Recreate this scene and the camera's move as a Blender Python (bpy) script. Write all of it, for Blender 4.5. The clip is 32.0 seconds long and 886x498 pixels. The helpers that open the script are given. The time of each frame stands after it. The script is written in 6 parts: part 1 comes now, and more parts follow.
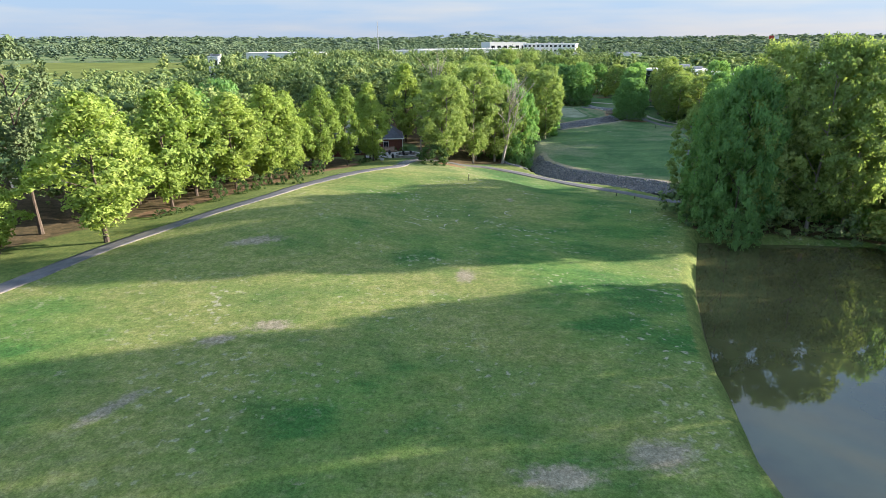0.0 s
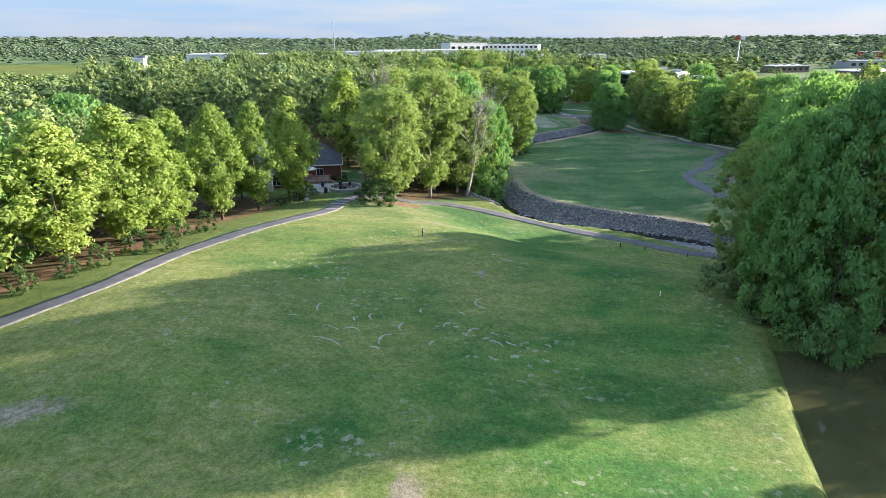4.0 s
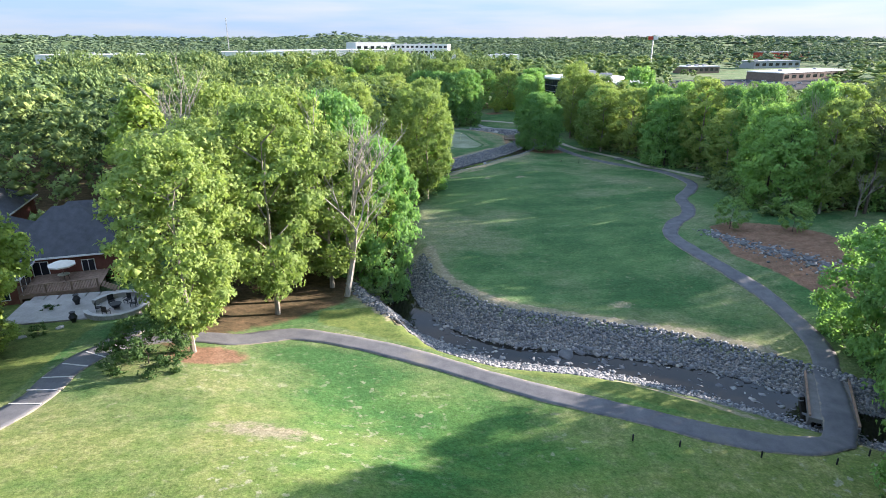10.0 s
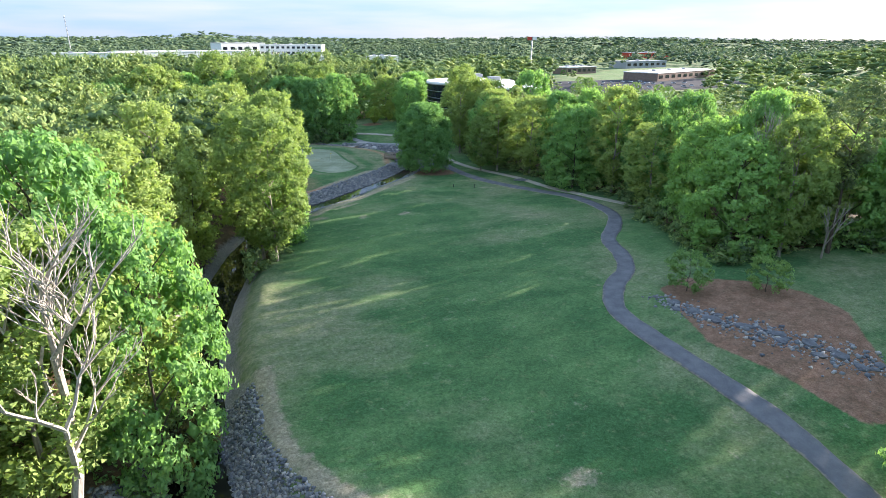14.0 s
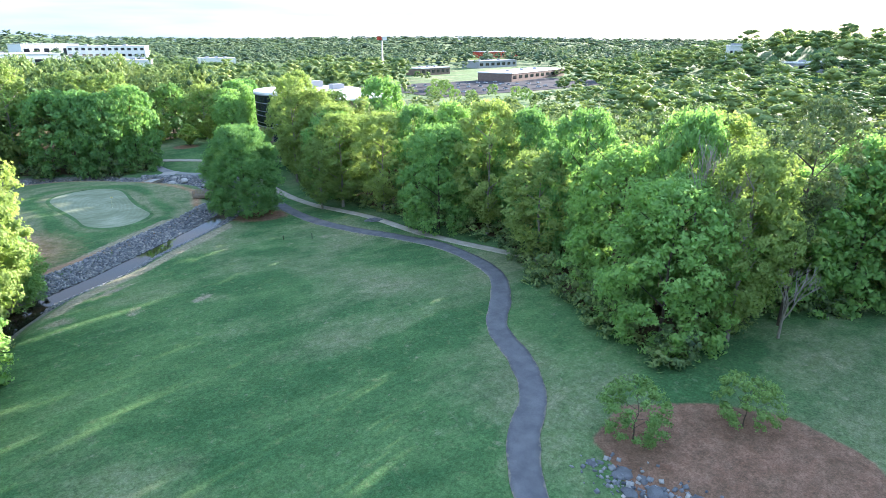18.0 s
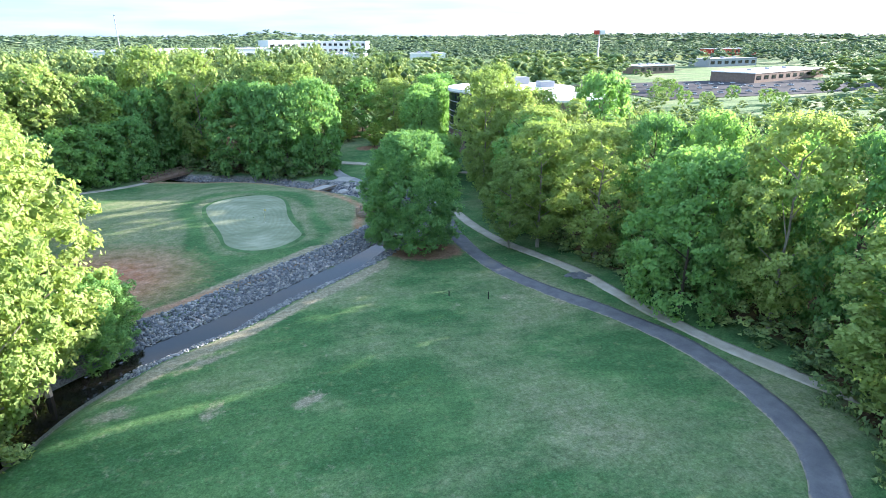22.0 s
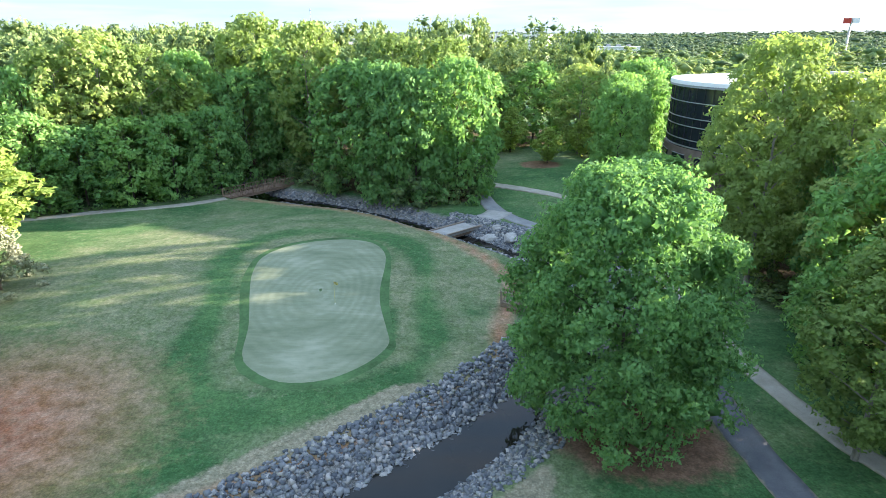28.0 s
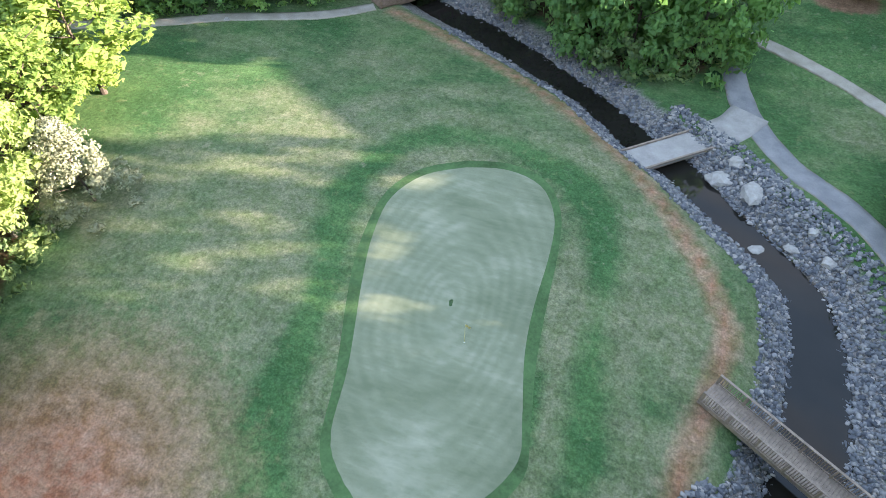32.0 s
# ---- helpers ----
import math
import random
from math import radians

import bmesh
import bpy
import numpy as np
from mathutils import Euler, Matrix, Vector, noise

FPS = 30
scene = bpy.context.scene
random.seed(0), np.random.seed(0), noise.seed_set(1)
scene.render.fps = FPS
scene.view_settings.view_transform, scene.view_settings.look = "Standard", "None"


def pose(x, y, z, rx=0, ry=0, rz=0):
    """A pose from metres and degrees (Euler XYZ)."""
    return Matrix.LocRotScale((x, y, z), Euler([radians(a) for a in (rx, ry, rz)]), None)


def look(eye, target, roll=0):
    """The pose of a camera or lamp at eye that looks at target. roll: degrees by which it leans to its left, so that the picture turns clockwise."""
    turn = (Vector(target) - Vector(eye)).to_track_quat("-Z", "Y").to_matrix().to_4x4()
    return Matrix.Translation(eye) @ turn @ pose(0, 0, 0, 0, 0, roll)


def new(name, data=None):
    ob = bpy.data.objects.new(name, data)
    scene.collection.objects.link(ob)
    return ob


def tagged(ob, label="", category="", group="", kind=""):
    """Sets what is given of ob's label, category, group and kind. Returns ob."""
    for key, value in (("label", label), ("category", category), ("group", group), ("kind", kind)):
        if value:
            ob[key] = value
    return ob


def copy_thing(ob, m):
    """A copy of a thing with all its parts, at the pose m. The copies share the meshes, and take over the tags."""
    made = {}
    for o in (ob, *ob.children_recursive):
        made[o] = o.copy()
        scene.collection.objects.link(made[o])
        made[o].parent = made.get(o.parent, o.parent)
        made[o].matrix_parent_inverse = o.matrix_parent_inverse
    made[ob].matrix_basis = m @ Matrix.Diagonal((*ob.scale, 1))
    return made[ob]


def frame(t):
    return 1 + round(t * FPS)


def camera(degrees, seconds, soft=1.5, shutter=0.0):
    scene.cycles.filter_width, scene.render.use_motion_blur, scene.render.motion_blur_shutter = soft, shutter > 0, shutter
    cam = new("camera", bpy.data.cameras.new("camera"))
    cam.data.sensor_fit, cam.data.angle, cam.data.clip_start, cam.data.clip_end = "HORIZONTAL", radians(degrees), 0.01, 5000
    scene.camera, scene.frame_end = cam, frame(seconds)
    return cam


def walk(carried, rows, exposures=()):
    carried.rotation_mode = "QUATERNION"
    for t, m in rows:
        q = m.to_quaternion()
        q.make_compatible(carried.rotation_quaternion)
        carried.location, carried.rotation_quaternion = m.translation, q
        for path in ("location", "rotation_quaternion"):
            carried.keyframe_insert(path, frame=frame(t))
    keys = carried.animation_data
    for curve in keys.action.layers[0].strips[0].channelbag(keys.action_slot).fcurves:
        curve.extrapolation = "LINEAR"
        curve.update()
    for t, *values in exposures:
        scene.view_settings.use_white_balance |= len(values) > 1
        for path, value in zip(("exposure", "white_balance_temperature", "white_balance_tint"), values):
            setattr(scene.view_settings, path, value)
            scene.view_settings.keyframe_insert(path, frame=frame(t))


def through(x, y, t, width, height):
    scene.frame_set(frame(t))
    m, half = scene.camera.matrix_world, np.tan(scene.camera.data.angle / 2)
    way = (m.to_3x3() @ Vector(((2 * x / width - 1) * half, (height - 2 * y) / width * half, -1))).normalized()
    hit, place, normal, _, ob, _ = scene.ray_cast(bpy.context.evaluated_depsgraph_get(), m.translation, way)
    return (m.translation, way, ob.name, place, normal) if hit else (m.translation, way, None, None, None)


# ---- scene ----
EXPOSURE, SKY, SUN = 1.73, 0.097, 5.0
cam = camera(74.16, 32.0, soft=0.55)
PATH = [
    (0.0, (0.00, 0.00, 26.00), (-0.00, 47.05, 9.08), -0.18),
    (0.5, (0.24, 4.39, 25.94), (0.57, 51.44, 9.02), -0.17),
    (1.0, (0.50, 8.88, 25.83), (1.14, 55.93, 8.92), -0.15),
    (1.5, (0.76, 13.18, 25.78), (1.79, 60.23, 8.88), -0.18),
    (2.0, (1.24, 17.48, 25.78), (2.58, 64.52, 8.88), -0.18),
    (2.5, (1.60, 21.82, 25.66), (3.35, 68.86, 8.80), -0.15),
    (3.0, (2.05, 26.10, 25.67), (4.17, 73.12, 8.79), -0.18),
    (3.5, (2.46, 30.36, 25.66), (5.02, 77.36, 8.79), -0.14),
    (5.5, (4.85, 46.71, 25.73), (9.28, 93.56, 8.82), -0.07),
    (6.0, (5.57, 51.05, 25.63), (10.54, 97.84, 8.74), 0.00),
    (6.5, (6.31, 55.28, 25.55), (11.84, 102.02, 8.66), 0.05),
    (7.0, (7.11, 59.45, 25.48), (13.21, 106.12, 8.60), 0.08),
    (7.5, (7.96, 63.62, 25.45), (14.63, 110.21, 8.57), 0.09),
    (8.0, (8.91, 67.81, 25.37), (16.17, 114.32, 8.50), 0.08),
    (8.5, (9.90, 71.94, 25.30), (17.76, 118.35, 8.44), 0.05),
    (9.0, (10.94, 76.16, 25.28), (19.43, 122.46, 8.41), 0.10),
    (9.5, (12.00, 80.31, 25.23), (21.16, 126.48, 8.37), 0.13),
    (10.0, (13.21, 84.45, 25.30), (23.05, 130.47, 8.40), 0.10),
    (10.5, (14.40, 88.65, 25.26), (24.92, 134.52, 8.37), 0.15),
    (11.0, (15.76, 92.83, 25.22), (27.00, 138.52, 8.33), 0.13),
    (11.5, (16.98, 96.70, 25.29), (28.94, 142.21, 8.38), 0.12),
    (12.0, (18.30, 100.84, 25.20), (31.07, 146.13, 8.31), 0.17),
    (12.5, (19.89, 104.79, 25.15), (33.35, 149.89, 8.27), 0.09),
    (13.0, (21.41, 108.78, 25.16), (35.67, 153.63, 8.26), 0.05),
    (13.5, (23.30, 112.75, 25.19), (39.19, 157.04, 8.30), -0.04),
    (14.0, (25.46, 116.75, 24.89), (44.03, 160.02, 8.06), 0.23),
    (14.5, (27.36, 120.29, 25.41), (48.57, 162.30, 8.50), 0.09),
    (15.0, (29.90, 123.88, 25.45), (53.37, 164.68, 8.57), 0.08),
    (15.5, (32.56, 127.28, 25.60), (57.78, 167.01, 8.70), 0.11),
    (17.5, (42.80, 141.50, 25.40), (71.27, 178.99, 8.54), 0.08),
    (18.0, (45.17, 145.08, 25.21), (73.32, 182.82, 8.38), 0.11),
    (18.5, (47.73, 148.54, 25.16), (74.98, 186.92, 8.31), 0.06),
    (19.0, (49.97, 151.92, 25.02), (75.90, 191.21, 8.17), 0.11),
    (19.5, (52.14, 155.70, 24.85), (76.24, 196.14, 8.00), 0.14),
    (20.0, (54.21, 159.40, 24.69), (75.80, 201.21, 7.78), 0.03),
    (20.5, (55.95, 163.39, 24.43), (74.70, 206.54, 7.51), -0.04),
    (21.0, (57.36, 167.80, 23.92), (74.13, 211.75, 6.99), -0.02),
    (21.5, (58.84, 171.90, 23.38), (74.10, 216.38, 6.40), -0.03),
    (22.0, (60.24, 175.85, 22.70), (74.22, 220.75, 5.71), -0.11),
    (22.5, (61.31, 180.02, 21.91), (74.20, 225.25, 4.95), -0.03),
    (23.0, (62.50, 183.95, 21.24), (74.27, 229.46, 4.21), -0.11),
    (23.5, (63.47, 187.95, 20.38), (74.22, 233.72, 3.35), -0.07),
    (24.0, (64.50, 191.97, 19.67), (74.16, 237.96, 2.60), -0.16),
    (24.5, (65.41, 196.12, 18.69), (74.01, 242.31, 1.61), -0.12),
    (25.0, (66.14, 199.94, 18.01), (73.63, 246.34, 0.96), -0.13),
    (25.5, (66.68, 204.04, 17.36), (73.11, 250.60, 0.32), 0.00),
    (27.5, (68.74, 220.58, 16.82), (70.60, 267.53, -0.28), 0.13),
    (28.0, (69.10, 224.76, 17.06), (69.66, 271.75, -0.03), 0.09),
    (28.5, (69.26, 228.99, 17.65), (68.52, 275.97, 0.54), 0.12),
    (29.0, (69.23, 232.98, 18.73), (67.04, 279.75, 1.20), 0.06),
    (29.5, (68.90, 236.82, 19.81), (64.64, 281.85, -1.49), 0.05),
    (30.0, (68.43, 240.75, 21.12), (62.07, 283.36, -4.25), -0.15),
    (30.5, (67.79, 244.28, 22.58), (59.68, 284.21, -6.41), -0.12),
    (31.0, (66.85, 247.71, 24.35), (57.54, 284.60, -8.10), -0.08),
    (31.5, (65.86, 251.09, 26.32), (55.86, 284.69, -9.33), -0.07),
    (32.0, (64.83, 254.27, 28.49), (54.72, 284.48, -10.05), 0.06),
]
walk(cam, [(t, look(eye, target, roll)) for t, eye, target, roll in PATH], exposures=[(t, EXPOSURE + up, kelvin, tint) for t, up, kelvin, tint in ((0.0, 0.14, 6500, 19), (3.0, 0.12, 6450, 19), (6.0, 0.42, 6250, 20), (9.0, 0.36, 6250, 21), (13.0, 0.42, 6350, 19), (19.0, 1.0, 5950, 19), (25.0, 0.96, 6150, 17), (29.0, 0.9, 6500, 18), (32.0, 1.05, 6650, 22))])

# ---- world and sun ----
SUN_AZ, SUN_EL = radians(13.0), radians(12.3)      # from +x towards +y, above the horizon
world = bpy.data.worlds.new("sky")
scene.world = world
world.use_nodes = True
wn = world.node_tree
wn.nodes.clear()
w_out = wn.nodes.new("ShaderNodeOutputWorld")
w_bg = wn.nodes.new("ShaderNodeBackground")
w_sky = wn.nodes.new("ShaderNodeTexSky")
w_sky.sky_type, w_sky.sun_disc = "NISHITA", False
w_sky.sun_elevation, w_sky.sun_rotation = SUN_EL, radians(90) - SUN_AZ
w_sky.air_density, w_sky.dust_density, w_sky.ozone_density = 1.0, 0.4, 2.0
w_co = wn.nodes.new("ShaderNodeTexCoord")
w_map = wn.nodes.new("ShaderNodeMapping")
w_map.inputs["Scale"].default_value = (1.6, 1.6, 14.0)
w_noise = wn.nodes.new("ShaderNodeTexNoise")
w_noise.inputs["Scale"].default_value, w_noise.inputs["Detail"].default_value = 2.2, 7
w_ramp = wn.nodes.new("ShaderNodeValToRGB")          # thin cloud over a pale blue sky
w_ramp.color_ramp.elements[0].position, w_ramp.color_ramp.elements[1].position = 0.42, 0.70
w_ramp.color_ramp.elements[0].color = (1.42, 2.30, 3.35, 1)
w_ramp.color_ramp.elements[1].color = (2.32, 2.72, 3.10, 1)
w_mix = wn.nodes.new("ShaderNodeMix")
w_mix.data_type = "RGBA"
w_mix.inputs["Factor"].default_value = 0.86
wn.links.new(w_co.outputs["Generated"], w_map.inputs["Vector"])
wn.links.new(w_map.outputs[0], w_noise.inputs["Vector"])
wn.links.new(w_noise.outputs["Fac"], w_ramp.inputs["Fac"])
wn.links.new(w_ramp.outputs["Color"], w_mix.inputs["B"])
wn.links.new(w_sky.outputs["Color"], w_mix.inputs["A"])
w_sep = wn.nodes.new("ShaderNodeSeparateXYZ")         # a veiled sky is dimmer at the horizon than overhead
w_rise = wn.nodes.new("ShaderNodeMapRange")
w_rise.inputs["To Min"].default_value, w_rise.inputs["To Max"].default_value = 0.70, 1.32
w_dim = wn.nodes.new("ShaderNodeVectorMath")
w_dim.operation = "SCALE"
wn.links.new(w_co.outputs["Generated"], w_sep.inputs[0])
wn.links.new(w_sep.outputs["Z"], w_rise.inputs["Value"])
wn.links.new(w_mix.outputs["Result"], w_dim.inputs[0])
wn.links.new(w_rise.outputs["Result"], w_dim.inputs["Scale"])
wn.links.new(w_dim.outputs[0], w_bg.inputs["Color"])
w_bg.inputs["Strength"].default_value = SKY
wn.links.new(w_bg.outputs[0], w_out.inputs["Surface"])
sun = new("sun", bpy.data.lights.new("sun", "SUN"))
sun.data.energy, sun.data.angle, sun.data.color = SUN, radians(0.6), (1.0, 0.90, 0.75)
to_sun = Vector((math.cos(SUN_EL) * math.cos(SUN_AZ), math.cos(SUN_EL) * math.sin(SUN_AZ), math.sin(SUN_EL)))
sun.matrix_world = look((0, 0, 300), Vector((0, 0, 300)) - to_sun)
tagged(sun, kind="structure")


# ---- materials ----
class Mat:
    """A small builder of node materials."""

    def __init__(self, name, rough=0.9, spec=0.2):
        self.m = bpy.data.materials.new(name)
        self.m.use_nodes = True
        self.t = self.m.node_tree
        self.b = self.t.nodes["Principled BSDF"]
        self.out = self.t.nodes["Material Output"]
        self.b.inputs["Roughness"].default_value = rough
        self.b.inputs["Specular IOR Level"].default_value = spec
        self.co = self.t.nodes.new("ShaderNodeNewGeometry").outputs["Position"]

    def node(self, kind):
        return self.t.nodes.new(kind)

    def link(self, a, b):
        self.t.links.new(a, b)

    def noise(self, scale, detail=4, rough=0.55, vec=None, stretch=None):
        n = self.node("ShaderNodeTexNoise")
        n.inputs["Scale"].default_value, n.inputs["Detail"].default_value, n.inputs["Roughness"].default_value = scale, detail, rough
        v = vec or self.co
        if stretch:
            mp = self.node("ShaderNodeMapping")
            mp.inputs["Scale"].default_value = stretch
            self.link(v, mp.inputs["Vector"])
            v = mp.outputs[0]
        self.link(v, n.inputs["Vector"])
        return n.outputs["Fac"]

    def ramp(self, fac, *stops):
        r = self.node("ShaderNodeValToRGB")
        e = r.color_ramp.elements
        while len(e) < len(stops):
            e.new(0.5)
        for el, (p, c) in zip(e, stops):
            el.position = p
            el.color = (*c, 1) if len(c) == 3 else c
        self.link(fac, r.inputs["Fac"])
        return r.outputs["Color"]

    def step(self, fac, a, b):
        return self.ramp(fac, (a, (0, 0, 0)), (b, (1, 1, 1)))

    def mix(self, fac, a, b, blend="MIX"):
        n = self.node("ShaderNodeMix")
        n.data_type, n.blend_type = "RGBA", blend
        for key, v in (("Factor", fac), ("A", a), ("B", b)):
            if isinstance(v, (int, float)):
                n.inputs[key].default_value = v
            elif isinstance(v, tuple):
                n.inputs[key].default_value = (*v, 1)
            else:
                self.link(v, n.inputs[key])
        return n.outputs["Result"]

    def math(self, op, a, b=0.0):
        n = self.node("ShaderNodeMath")
        n.operation = op
        for i, v in enumerate((a, b)):
            if isinstance(v, (int, float)):
                n.inputs[i].default_value = v
            else:
                self.link(v, n.inputs[i])
        return n.outputs[0]

    def attr(self, name):
        n = self.node("ShaderNodeAttribute")
        n.attribute_name = name
        return n.outputs["Fac"]

    def random(self):
        return self.node("ShaderNodeObjectInfo").outputs["Random"]

    def color(self, c):
        if isinstance(c, tuple):
            self.b.inputs["Base Color"].default_value = (*c, 1)
        else:
            self.link(c, self.b.inputs["Base Color"])
        return self

    def bump(self, h, strength=0.4, dist=0.05):
        n = self.node("ShaderNodeBump")
        n.inputs["Strength"].default_value, n.inputs["Distance"].default_value = strength, dist
        self.link(h, n.inputs["Height"])
        self.link(n.outputs[0], self.b.inputs["Normal"])
        return self


def plain(name, c, rough=0.7, spec=0.3, vary=0.25, scale=3.0, metal=0.0, bump=0.15):
    """A surface of one hue with stains and grain."""
    m = Mat(name, rough, spec)
    n1, n2 = m.noise(scale, 5), m.noise(scale * 9, 4)
    f = m.math("ADD", m.math("MULTIPLY", n1, 0.65), m.math("MULTIPLY", n2, 0.35))
    lo, hi = tuple(v * (1 - vary) for v in c), tuple(min(1, v * (1 + vary)) for v in c)
    m.color(m.ramp(f, (0.3, lo), (0.7, hi)))
    m.b.inputs["Metallic"].default_value = metal
    if bump:
        m.bump(n2, bump, 0.02)
    return m.m


def foliage(name, dark, mid, light, tint=False, through=0.28, grain=1.5):
    """Leaves: matt front, light shining through, each tree of its own hue."""
    m = Mat(name, 0.75, 0.08)
    rnd = m.attr("tint") if tint else m.random()
    leaf = m.node("ShaderNodeNewGeometry").outputs["Random Per Island"]
    sprig, tuft = m.noise(grain * 2.4, 3, 0.6), m.noise(grain * 0.35, 3, 0.55)
    f = m.math("ADD", m.math("MULTIPLY", rnd, 0.45), m.math("MULTIPLY", leaf, 0.36))
    f = m.math("ADD", f, m.math("ADD", m.math("MULTIPLY", m.step(sprig, 0.35, 0.68), 0.16), m.math("MULTIPLY", m.step(tuft, 0.3, 0.7), 0.12)))
    c = m.ramp(f, (0.12, dark), (0.5, mid), (0.9, light))
    m.color(c)
    m.bump(sprig, 0.7, 0.4 / grain)
    tr = m.node("ShaderNodeBsdfTranslucent")
    m.link(m.mix(1.0, c, (1.2, 1.25, 0.75), "MULTIPLY"), tr.inputs["Color"])
    mx = m.node("ShaderNodeMixShader")
    mx.inputs[0].default_value = through
    m.link(m.b.outputs[0], mx.inputs[1])
    m.link(tr.outputs[0], mx.inputs[2])
    m.link(mx.outputs[0], m.out.inputs["Surface"])
    return m.m


def bark(name, c):
    m = Mat(name, 0.9, 0.15)
    n = m.noise(5, 6, 0.65, stretch=(1, 1, 0.25))
    m.color(m.ramp(n, (0.3, tuple(v * 0.5 for v in c)), (0.7, tuple(v * 1.35 for v in c))))
    m.bump(n, 0.6, 0.04)
    return m.m


LEAF = {
    "sweetgum": foliage("sweetgum_leaves", (0.165, 0.255, 0.070), (0.255, 0.355, 0.090), (0.360, 0.450, 0.120), through=0.42),
    "oak": foliage("oak_leaves", (0.120, 0.250, 0.098), (0.195, 0.360, 0.122), (0.300, 0.470, 0.145), through=0.42),
    "poplar": foliage("poplar_leaves", (0.165, 0.250, 0.085), (0.255, 0.345, 0.112), (0.350, 0.430, 0.150), through=0.42),
    "pine": foliage("pine_needles", (0.096, 0.152, 0.074), (0.153, 0.203, 0.092), (0.225, 0.261, 0.115), through=0.15),
    "cedar": foliage("cedar_needles", (0.203, 0.230, 0.140), (0.273, 0.290, 0.185), (0.353, 0.355, 0.250), through=0.15),
    "shrub": foliage("shrub_leaves", (0.041, 0.085, 0.032), (0.066, 0.125, 0.042), (0.118, 0.185, 0.060)),
    "garden": foliage("garden_tree_leaves", (0.144, 0.254, 0.084), (0.209, 0.334, 0.105), (0.305, 0.420, 0.128)),
}
WOODS = foliage("woodland_leaves", (0.068, 0.113, 0.065), (0.158, 0.238, 0.092), (0.316, 0.380, 0.131), tint=True, through=0.25)
# distance haze put into the leaf colours: duller and bluer than the near woods
WOODS_HAZED = foliage("hazed_woodland_leaves", (0.066, 0.104, 0.082), (0.112, 0.170, 0.104), (0.188, 0.250, 0.138), tint=True, through=0.22, grain=0.5)
BARK = bark("bark", (0.10, 0.08, 0.062))
BARK_PALE = bark("pale_bark", (0.27, 0.24, 0.20))
TWIG = bark("grey_twig", (0.34, 0.30, 0.265))


def ground_material():
    m = Mat("turf", 0.95, 0.1)
    m.b.inputs["Sheen Weight"].default_value, m.b.inputs["Sheen Tint"].default_value = 0.03, (0.75, 0.9, 0.4, 1)
    big, fine, grain = m.noise(0.03, 3), m.noise(0.9, 6, 0.65), m.noise(7, 4, 0.7)
    mid = m.noise(0.10, 7, 0.66, stretch=(0.8, 1.3, 1.0))
    streak = m.noise(0.35, 4, 0.5, stretch=(0.22, 1.0, 1.0))
    lush = m.mix(m.step(mid, 0.4, 0.62), (0.046, 0.140, 0.034), (0.104, 0.214, 0.046))
    glare_lush = m.mix(m.step(mid, 0.4, 0.62), (0.054, 0.132, 0.049), (0.108, 0.202, 0.076))      # second fairway: veiling glare towards the sun painted in as a bluer turf
    sep = m.node("ShaderNodeSeparateXYZ")
    m.link(m.co, sep.inputs[0])
    north = m.math("MULTIPLY", m.math("SUBTRACT", m.math("MINIMUM", m.math("MAXIMUM", sep.outputs["Y"], 115.0), 150.0), 115.0), 1 / 35)
    lush = m.mix(north, lush, glare_lush)
    worn = m.mix(m.step(fine, 0.4, 0.66), (0.170, 0.214, 0.058), (0.272, 0.276, 0.105))
    worn = m.mix(north, worn, m.mix(m.step(fine, 0.4, 0.66), (0.160, 0.192, 0.095), (0.252, 0.252, 0.160)))
    f = m.math("ADD", m.math("ADD", m.math("MULTIPLY", m.step(big, 0.36, 0.64), 0.26), m.math("ADD", m.math("MULTIPLY", mid, 0.45), 0.07)), m.math("MULTIPLY", streak, 0.15))
    f = m.math("ADD", f, m.math("MULTIPLY", m.math("SUBTRACT", m.attr("dry"), 0.35), 0.30))
    f = m.math("ADD", f, m.math("MULTIPLY", m.math("SUBTRACT", m.attr("mow"), 0.5), 0.30))
    turf = m.mix(m.step(f, 0.485, 0.67), lush, worn)
    speck = m.noise(2.6, 5, 0.7)
    turf = m.mix(m.math("MULTIPLY", m.step(speck, 0.45, 0.6), 0.55), turf, m.mix(1.0, turf, (0.55, 0.62, 0.5), "MULTIPLY"))
    turf = m.mix(m.math("MULTIPLY", m.step(fine, 0.58, 0.68), 0.38), turf, (0.208, 0.228, 0.108))
    turf = m.mix(m.math("MULTIPLY", m.step(m.noise(0.55, 6, 0.75), 0.62, 0.70), 0.6), turf, (0.27, 0.255, 0.17))
    turf = m.mix(m.math("MULTIPLY", m.math("MULTIPLY", m.step(m.noise(1.25, 3, 0.5), 0.60, 0.66), m.math("MULTIPLY", m.step(m.noise(0.07, 3), 0.48, 0.62), m.math("SUBTRACT", 1.0, m.math("MULTIPLY", north, 0.8)))), 0.75), turf, (0.36, 0.35, 0.25))
    rough_g = m.mix(m.step(fine, 0.35, 0.65), (0.085, 0.135, 0.034), (0.165, 0.20, 0.058))
    edge = m.math("MULTIPLY", m.math("SUBTRACT", fine, 0.5), 0.5)

    def mask(name):
        return m.step(m.math("ADD", m.attr(name), edge), 0.4, 0.6)

    c = m.mix(mask("rough"), turf, rough_g)
    bald = m.mix(m.step(m.noise(2.2, 5, 0.7), 0.35, 0.65), (0.20, 0.175, 0.115), (0.34, 0.30, 0.21))
